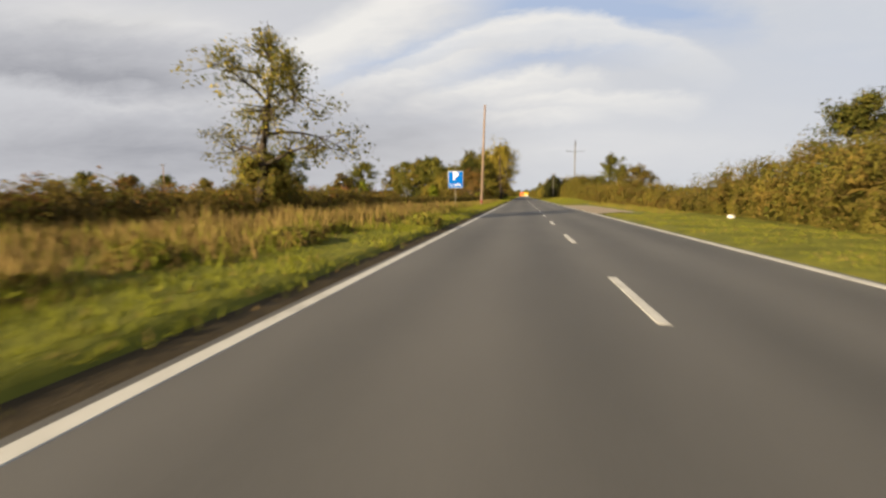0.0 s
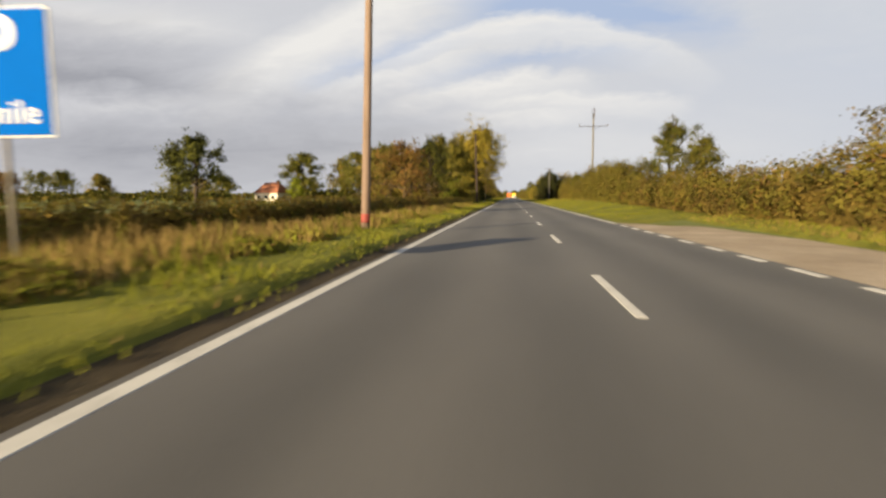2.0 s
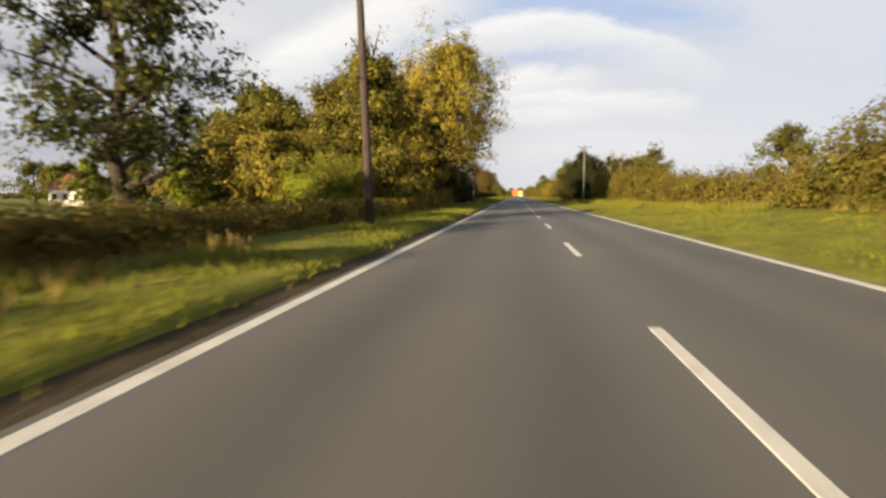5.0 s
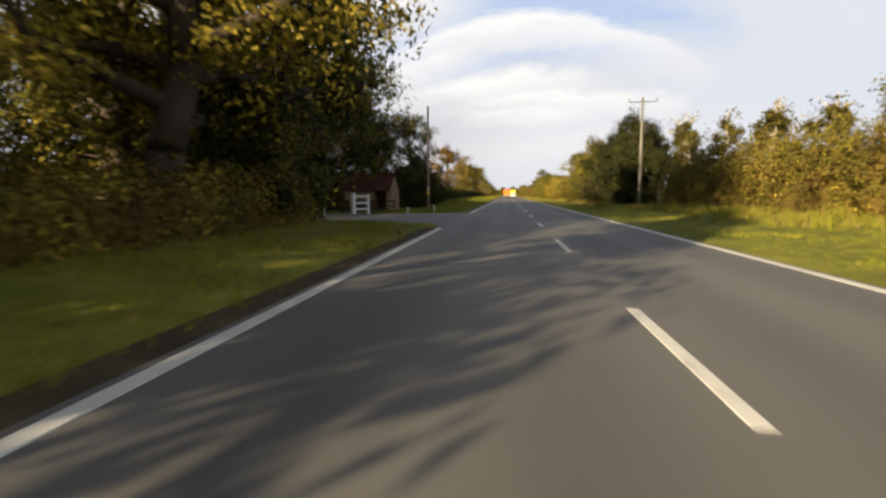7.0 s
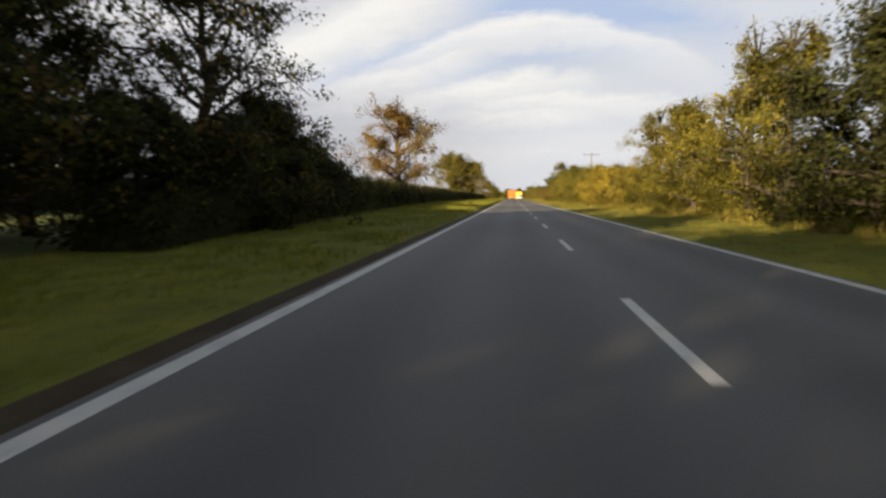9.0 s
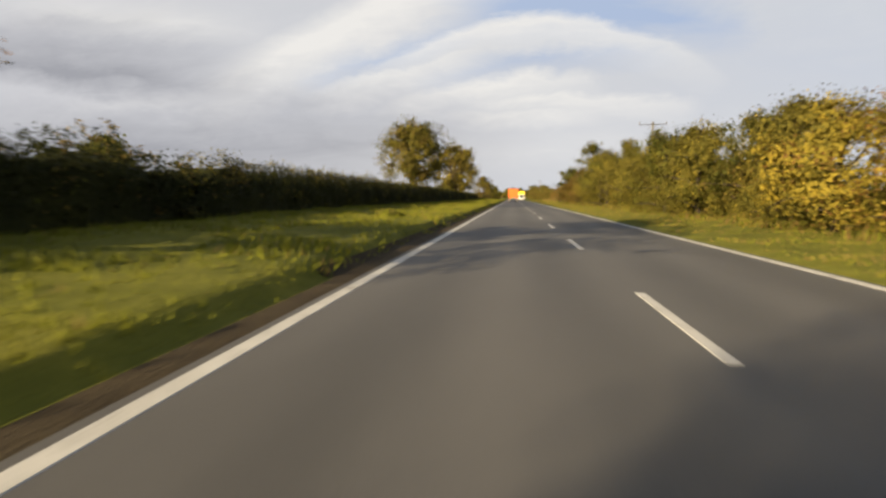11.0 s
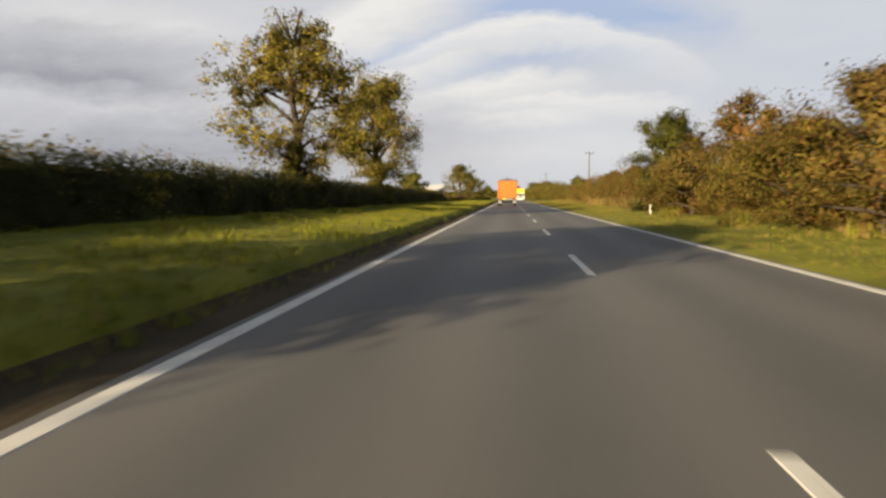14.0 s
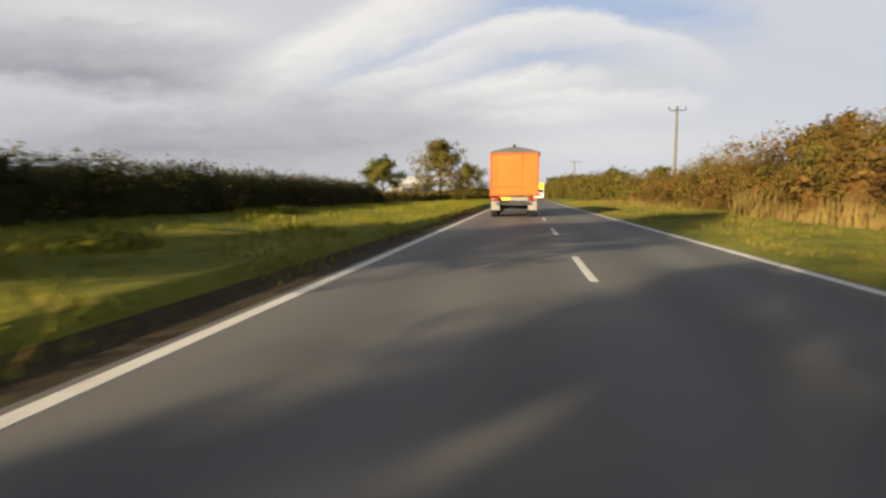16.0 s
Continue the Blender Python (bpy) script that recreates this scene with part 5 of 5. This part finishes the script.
def orange_lorry(x, y):
    ob = thing("lorry", (x, y, 0.012), 0.0, "orange bulk tipper lorry with a dark sheeted roof, seen from behind", "lorry")
    L, W, B, T = 9.6, 2.62, 1.12, 3.40
    part("side_panel", a_box(-W / 2 + 0.03, L / 2, (B + T) / 2, 0.06, L, T - B, 0.01), ORANGE, ob)
    part("side_panel", a_box(W / 2 - 0.03, L / 2, (B + T) / 2, 0.06, L, T - B, 0.01), ORANGE, ob)
    part("front_panel", a_box(0, L - 0.03, (B + T) / 2, W - 0.13, 0.06, T - B, 0.01), ORANGE, ob)
    part("floor_pan", a_box(0, L / 2, B + 0.05, W - 0.13, L - 0.13, 0.1), CHASSIS, ob)
    door = part("tailgate", a_box(0, 0.04, (B + T) / 2 + 0.02, W - 0.14, 0.07, T - B - 0.06, 0.015), ORANGE, ob, "orange sheet steel tailgate")
    for dx in (-0.98, 0.42):
        part("seam", a_box(dx, -0.004, 2.45, 0.025, 0.025, 2.1), ORANGE_DARK, door)
    part("seam", a_box(0, -0.004, 1.62, W - 0.2, 0.025, 0.03), ORANGE_DARK, door)
    for dx in (-0.85, -0.3, 0.3, 0.85):
        part("hinge", a_box(dx, -0.02, 1.2, 0.09, 0.06, 0.16, 0.01), ORANGE_DARK, door)
    for dx in (-W / 2 + 0.05, W / 2 - 0.05):
        part("corner_post", a_box(dx, 0.02, (B + T) / 2, 0.1, 0.1, T - B + 0.04, 0.015), ORANGE_DARK, ob)
    for k in range(7):
        for s in (-1, 1):
            part("side_rib", a_box(s * (W / 2 + 0.015), 0.9 + k * 1.3, (B + T) / 2, 0.05, 0.09, T - B - 0.1, 0.01), ORANGE, ob)
    part("top_rail", a_box(0, 0.03, T + 0.02, W, 0.12, 0.08, 0.015), ORANGE_DARK, ob)
    # roof sheet, ridged along the middle
    v, f = [], []
    prof = [(-W / 2, 0.0), (-W / 2 + 0.12, 0.10), (-0.6, 0.24), (0.0, 0.33), (0.6, 0.24), (W / 2 - 0.12, 0.10), (W / 2, 0.0)]
    for i in range(13):
        yy = -0.02 + (L + 0.02) * i / 12
        for px, pz in prof:
            v.append((px, yy, T + 0.06 + pz * (1.0 - 0.06 * (i % 2))))
    for i in range(12):
        for j in range(6):
            f.append([i * 7 + j, i * 7 + j + 1, (i + 1) * 7 + j + 1, (i + 1) * 7 + j])
    f += [list(range(7))[::-1], [12 * 7 + j for j in range(7)]]
    part("roof_sheet", mesh_of("roof_sheet", v, f, TARP), None, ob, "dark grey ridged tarpaulin roof sheet")
    part("roof_catch", a_box(0, 0.0, T + 0.44, 0.14, 0.2, 0.12, 0.02), CHASSIS, ob)
    part("mirror_arm", a_box(W / 2 + 0.02, 0.0, T - 0.02, 0.1, 0.1, 0.26, 0.02), CHASSIS, ob)
    for s in (-0.45, 0.45):
        part("chassis_rail", a_box(s, L / 2 - 0.2, 0.92, 0.12, L - 0.6, 0.26), CHASSIS, ob)
    bar = part("bumper_bar", a_box(0.05, 0.02, 0.98, 1.45, 0.14, 0.2, 0.02), BUMPER, ob, "dull grey rear bumper bar")
    plate = part("number_plate", a_box(-0.42, -0.075, 0.99, 0.5, 0.02, 0.13, 0.004), YELLOW_PAINT, bar, "yellow rear plate")
    part("light_board", a_box(0, 0.05, 0.74, 1.9, 0.1, 0.1, 0.01), CHASSIS, ob)
    for s in (-1, 1):
        lamp = part("tail_lamp", a_box(s * 1.02, -0.01, 0.98, 0.4, 0.1, 0.15, 0.015), LAMP_RED, ob, "red tail lamp cluster")
        part("indicator", a_box(s * 1.14, -0.065, 0.98, 0.12, 0.02, 0.11, 0.004), LAMP_AMBER, lamp)
        part("mudflap", a_box(s * 1.0, 0.12, 0.62, 0.46, 0.03, 0.5, 0.01), BUMPER, ob, "dull grey mudflap")
    for yy in (0.75, 2.05, 3.35):
        part("axle", tubes_mesh("axle", [((-1.1, yy, 0.5), (1.1, yy, 0.5), 0.07, 0.07)], CHASSIS, 10), None, ob)
        for s in (-1, 1):
            ring_wheel(ob, s * 1.06, yy, 0.5, 0.36)
    # tractor
    part("cab", a_box(0, L + 1.55, 2.1, 2.45, 1.9, 2.5, 0.14), ORANGE, ob)
    part("fifth_wheel", a_box(0, L - 0.6, 0.95, 1.0, 2.4, 0.3, 0.03), CHASSIS, ob)
    for s in (-1, 1):
        ring_wheel(ob, s * 1.06, L - 0.9, 0.5, 0.36)
        ring_wheel(ob, s * 1.06, L + 1.9, 0.5, 0.3)
    return ob


orange_lorry(-1.55, 387.2)


def oncoming_lorry(x, y, cab_mat, body_mat, label):
    ob = thing("lorry", (x, y, 0.012), 0.0, label, "lorry")
    cab = part("cab", a_box(0, 0.9, 1.55, 2.3, 1.8, 1.9, 0.15), cab_mat, ob)
    part("windscreen", a_box(0, -0.02, 1.95, 2.0, 0.06, 0.75, 0.04), GLASS_DARK, cab)
    part("grille", a_box(0, -0.02, 1.15, 1.5, 0.06, 0.5, 0.03), CHASSIS, cab)
    for s in (-1, 1):
        part("headlamp", a_box(s * 0.95, -0.03, 0.85, 0.3, 0.06, 0.2, 0.03), SIGN_WHITE, cab)
    part("body", a_box(0, 5.0, 2.35, 2.5, 6.2, 2.9, 0.05), body_mat, ob)
    part("bumper", a_box(0, 0.0, 0.6, 2.3, 0.2, 0.3, 0.04), cab_mat, ob)
    part("chassis", a_box(0, 4.0, 0.8, 1.0, 7.6, 0.25), CHASSIS, ob)
    for yy in (1.1, 6.6):
        for s in (-1, 1):
            ring_wheel(ob, s * 1.0, yy, 0.48, 0.3)
    return ob


oncoming_lorry(2.2, 482.0, SIGN_WHITE, YELLOW_PAINT, "distant lorry with a white cab and a yellow body")
oncoming_lorry(2.0, 530.0, YELLOW_PAINT, YELLOW_PAINT, "distant yellow lorry on the opposite lane")

# ---- farm shed, gate and marker posts ----
TILE = plain("clay_tile", (0.062, 0.023, 0.015), 0.9, 0.08, 0.75, 0.9, relief=0.01)
BRICK = plain("red_brick", (0.13, 0.066, 0.042), 0.9, 0.15, 0.3, 4.0)
MORTAR = plain("mortar", (0.30, 0.26, 0.21), 0.95, 0.1, 0.2, 4.0)
PALE_BRICK = plain("pale_brick", (0.19, 0.125, 0.09), 0.9, 0.15, 0.3, 4.0)
BOARD = plain("weathered_board", (0.33, 0.24, 0.13), 0.85, 0.2, 0.3, 3.0)


def shed(x, y):
    ob = thing("farm_shed", (x, y, -0.18), 0.0, "old red brick farm shed with a tiled roof under trees", "shed")
    L, D, H, R = 15.0, 4.0, 1.95, 3.15        # long side runs away from the road
    bm = bmesh.new()
    for cx0, cx1 in ((-L, -7.6), (-6.0, -1.36), (-0.37, 0.0)):
        box(bm, (cx0 + cx1) / 2, 0.12, H / 2, cx1 - cx0, 0.24, H)
    box(bm, -6.8, 0.12, H - 0.15, 1.6, 0.24, 0.3)
    box(bm, -0.865, 0.12, H - 0.1, 0.99, 0.24, 0.2)
    box(bm, -6.8, 0.12, 0.4, 1.6, 0.24, 0.8)
    box(bm, -L / 2, D - 0.12, H / 2, L, 0.24, H)
    part("wall", bm, BRICK, ob)
    for gx in (-0.12, -L + 0.12):
        v = [(gx - 0.12, 0.245, 0), (gx - 0.12, D - 0.245, 0), (gx - 0.12, D - 0.245, H), (gx - 0.12, D / 2, R), (gx - 0.12, 0.245, H)]
        v += [(gx + 0.12, a, b) for _, a, b in v]
        part("gable_wall", mesh_of("gable_wall", v, [[4, 3, 2, 1, 0], [5, 6, 7, 8, 9]] + [[i, (i + 1) % 5, 5 + (i + 1) % 5, 5 + i] for i in range(5)], PALE_BRICK), None, ob)
    part("window_shutter", a_box(-6.8, 0.1, 1.22, 1.58, 0.06, 0.82), BOARD, ob, "weathered pale board shutter")
    part("limewashed_panel", a_box(-2.9, -0.02, 1.35, 2.8, 0.06, 0.8, 0.02), plain("limewash", (0.36, 0.27, 0.17), 0.9, 0.1, 0.55, 1.3), ob, "stained cream limewashed wall panel")
    part("door_board", a_box(-0.19, -0.03, 1.0, 0.34, 0.05, 1.8), BOARD, ob, "pale weathered boards beside the doorway")
    bm = bmesh.new()
    box(bm, -L / 2, D / 2, 0.9, L - 0.6, 0.2, 1.7)
    part("partition", bm, BRICK, ob)
    # tiles in courses on both slopes: singly on the road side's front slope, joined on the back
    tile = None
    sl = math.atan2(R - H + 0.15, D / 2)
    for side in (0, 1):
        bm = bmesh.new()
        run = (D / 2 + 0.3) / math.cos(sl)
        rows = 9
        for i in range(rows):
            for j in range(30):
                m = Matrix.Rotation(sl, 3, "X")
                yy = -0.3 + (i + 0.5) * (D / 2 + 0.3) / rows
                zz = H - 0.02 + (yy + 0.0) * math.tan(sl) + 0.05
                if side:
                    m, yy = Matrix.Rotation(-sl - 0.03, 3, "X"), D - yy
                else:
                    m = Matrix.Rotation(sl - 0.03, 3, "X")
                jj = (random.random() - 0.5) * 0.012
                at_x = -L + 0.25 + j * 0.5
                if side:
                    box(bm, at_x, yy, zz + jj, 0.49, run / rows + 0.06, 0.035, 0, m)
                elif tile is None:
                    tile = part("roof_tile", a_box(0, 0, 0, 0.49, run / rows + 0.06, 0.035), TILE, ob)
                    tile.matrix_local = Matrix.Translation((at_x, yy, zz + jj)) @ m.to_4x4()
                else:
                    part("roof_tile", tile.data, None, ob).matrix_local = Matrix.Translation((at_x, yy, zz + jj)) @ m.to_4x4()
        if side:
            tagged(part("roof_slope", bm, TILE, ob), kind="stuff")
        else:
            bm.free()
    part("ridge", tubes_mesh("ridge", [((-L, D / 2, R + 0.2), (0.05, D / 2, R + 0.2), 0.1, 0.1)], TILE, 8), None, ob)
    return ob


shed(-12.0, 204.3)

rail_fence = thing("rail_fence", (-11.6, 202.8, -0.25), 0.0, "dark timber rail fence in front of the shed", "fence")
for k in range(4):
    part("post", a_box(-4.5 + k * 1.6, 0, 0.5, 0.1, 0.1, 1.3, 0.01), BARK, rail_fence)
for z in (0.5, 0.95):
    part("rail", a_box(-2.1, -0.06, z, 5.0, 0.04, 0.1, 0.008), BARK, rail_fence)

fence = thing("field_gate", (-11.82, 193.43, -0.36), 61.0, "short white painted three-rail fence beside the driveway", "fence")
part("post", a_box(-0.76, 0, 0.82, 0.27, 0.27, 1.84, 0.03), WHITE_PAINT, fence, "thick white post")
part("post", a_box(0.76, 0, 0.78, 0.17, 0.17, 1.74, 0.02), WHITE_PAINT, fence, "slim white post")
for z in (1.5, 1.03, 0.6):
    part("rail", a_box(0.025, 0, z, 1.29, 0.06, 0.13, 0.012), WHITE_PAINT, fence)


def marker(x, y):
    ob = thing("marker_post", at(x, y), 0, "short white wooden marker post on the grass", "marker post", "marker posts")
    part("stake", a_box(0, 0, 0.26, 0.075, 0.07, 0.62, 0.012), WHITE_PAINT, ob)
    part("cap", a_box(0, 0, 0.58, 0.09, 0.085, 0.03, 0.008), WHITE_PAINT, ob)
    return ob


for x, y in ((-8.3, 193.0), (-6.75, 195.4), (-12.6, 187.8), (7.0, 345.0)):
    marker(x, y)

# ---- farmhouse over the fields ----
RENDER_WALL = plain("cream_wall", (0.62, 0.56, 0.46), 0.85, 0.2, 0.12, 1.0)


def house(x, y):
    ob = thing("farmhouse", at(x, y), -12, "distant farmhouse with cream walls and an orange tile roof", "house")
    part("wall", a_box(0, 0, 1.3, 7.0, 6.0, 2.7), RENDER_WALL, ob)
    v = [(-3.8, -3.3, 2.6), (3.8, -3.3, 2.6), (3.8, 3.3, 2.6), (-3.8, 3.3, 2.6), (-2.2, 0, 5.4), (2.2, 0, 5.4)]
    part("roof", mesh_of("roof", v, [[0, 1, 5, 4], [2, 3, 4, 5], [1, 2, 5], [3, 0, 4], [3, 2, 1, 0]], plain("orange_tile", (0.27, 0.105, 0.055), 0.8, 0.2, 0.25, 2.0)), None, ob)
    part("chimney", a_box(1.7, 0.3, 5.2, 0.7, 0.7, 1.4, 0.02), BRICK, ob)
    for dx in (-2.2, 0.0, 2.2):
        w = part("window", a_box(dx, -3.02, 1.5, 1.2, 0.08, 1.1, 0.02), WHITE_PAINT, ob)
        part("pane", a_box(dx, -3.07, 1.5, 1.0, 0.02, 0.9), GLASS_DARK, w)
    return ob


house(-64.5, 184)
barn = thing("barn", at(-24.5, 470), 0, "distant grey barn beside the trees", "barn")
part("wall", a_box(0, 0, 1.6, 8, 6, 3.2), plain("grey_boards", (0.22, 0.21, 0.19), 0.85, 0.2, 0.25, 1.0), barn)
part("roof", mesh_of("roof", [(-4.3, -3.4, 3.1), (4.3, -3.4, 3.1), (4.3, 3.4, 3.1), (-4.3, 3.4, 3.1), (-4.3, 0, 4.8), (4.3, 0, 4.8)],
                     [[0, 1, 5, 4], [2, 3, 4, 5], [1, 2, 5], [3, 0, 4], [3, 2, 1, 0]], plain("grey_sheet", (0.35, 0.35, 0.35), 0.6, 0.3)), None, barn)

# ---- small things ----
bm = bmesh.new()
bmesh.ops.create_icosphere(bm, subdivisions=3, radius=0.135)
for v in bm.verts:
    n = noise.noise(v.co * 6.0)
    v.co = Vector((v.co.x * 1.25, v.co.y, v.co.z * 0.75)) * (1.0 + 0.35 * n)
lit = part("litter_bag", bm, WHITE_PAINT, None)
lit.location = (8.6, 27.8, float(rise(8.6, 27.8)) + 0.08)
tagged(lit, "crumpled white plastic bag lying on the verge", "litter")


def weed_clump(x, y, h, w, seed, label, mats):
    """A low mound of docks and coarse grass."""
    rng = np.random.default_rng(seed)
    ob = thing("weed_clump", at(x, y), 0.0, label, "weeds", "verge weeds")
    n = 480
    a, r = rng.uniform(0, 6.28, n), np.sqrt(rng.random(n))
    z = h * np.sqrt(np.clip(1 - r ** 2, 0, 1)) * rng.uniform(0.45, 1.05, n)
    pts = np.stack([np.cos(a) * r * w, np.sin(a) * r * w * 1.4, z], axis=1)
    v, f = leaf_blades(pts, 0.12, rng, np.stack([np.cos(a) * r, np.sin(a) * r, np.full(n, 0.7)], axis=1))
    part("foliage", mesh_of("foliage", v, f, list(mats), rng.choice(len(mats), n)), None, ob)
    m = 160
    a, r = rng.uniform(0, 6.28, m), np.sqrt(rng.random(m))
    bx, by = np.cos(a) * r * w, np.sin(a) * r * w * 1.4
    hh = h * rng.uniform(0.7, 1.5, m)
    az = rng.uniform(0, 6.28, m)
    l = np.stack([bx - np.cos(az) * 0.015, by - np.sin(az) * 0.015, np.zeros(m)], axis=1)
    q = np.stack([bx + np.cos(az) * 0.015, by + np.sin(az) * 0.015, np.zeros(m)], axis=1)
    t = np.stack([bx + rng.normal(size=m) * 0.12, by + rng.normal(size=m) * 0.12, hh], axis=1)
    tagged(part("grass_tuft", mesh_of("grass_tuft", np.stack([l, q, t], axis=1).reshape(-1, 3), np.arange(3 * m).reshape(-1, 3), [GRASS, STRAW], (rng.random(m) < 0.4).astype(np.int32)), None, ob), kind="stuff")
    return ob


rng = np.random.default_rng(77)
weed_clump(-5.0, 19.8, 0.42, 0.75, 900, "rounded mound of green weeds on the verge", [GRASS, GREEN, OLIVE])
weed_clump(-5.3, 22.4, 0.35, 0.6, 901, "rounded mound of green weeds on the verge", [GRASS, GREEN])
for i in range(30):
    y = 4 + i * 3.9 + rng.uniform(-1.2, 1.2)
    weed_clump(rng.uniform(-7.6, -6.2), y, rng.uniform(0.25, 0.42), rng.uniform(0.5, 0.95), 910 + i, "green and brown docks and weeds among the verge grass", [GRASS, OLIVE, BROWN])
for i in range(16):
    weed_clump(rng.uniform(6.6, 8.2), 206 + i * 9.6 + rng.uniform(-2, 2), rng.uniform(0.3, 0.55), rng.uniform(0.4, 0.8), 950 + i, "coarse weeds at the foot of the thicket", [GREEN, OLIVE, BROWN])
for i in range(10):
    weed_clump(rng.uniform(-11.0, -6.5), 268 + i * 11.8 + rng.uniform(-3, 3), rng.uniform(0.2, 0.32), rng.uniform(0.5, 1.0), 970 + i, "clump of bright green weeds on the verge", [GRASS, GREEN])
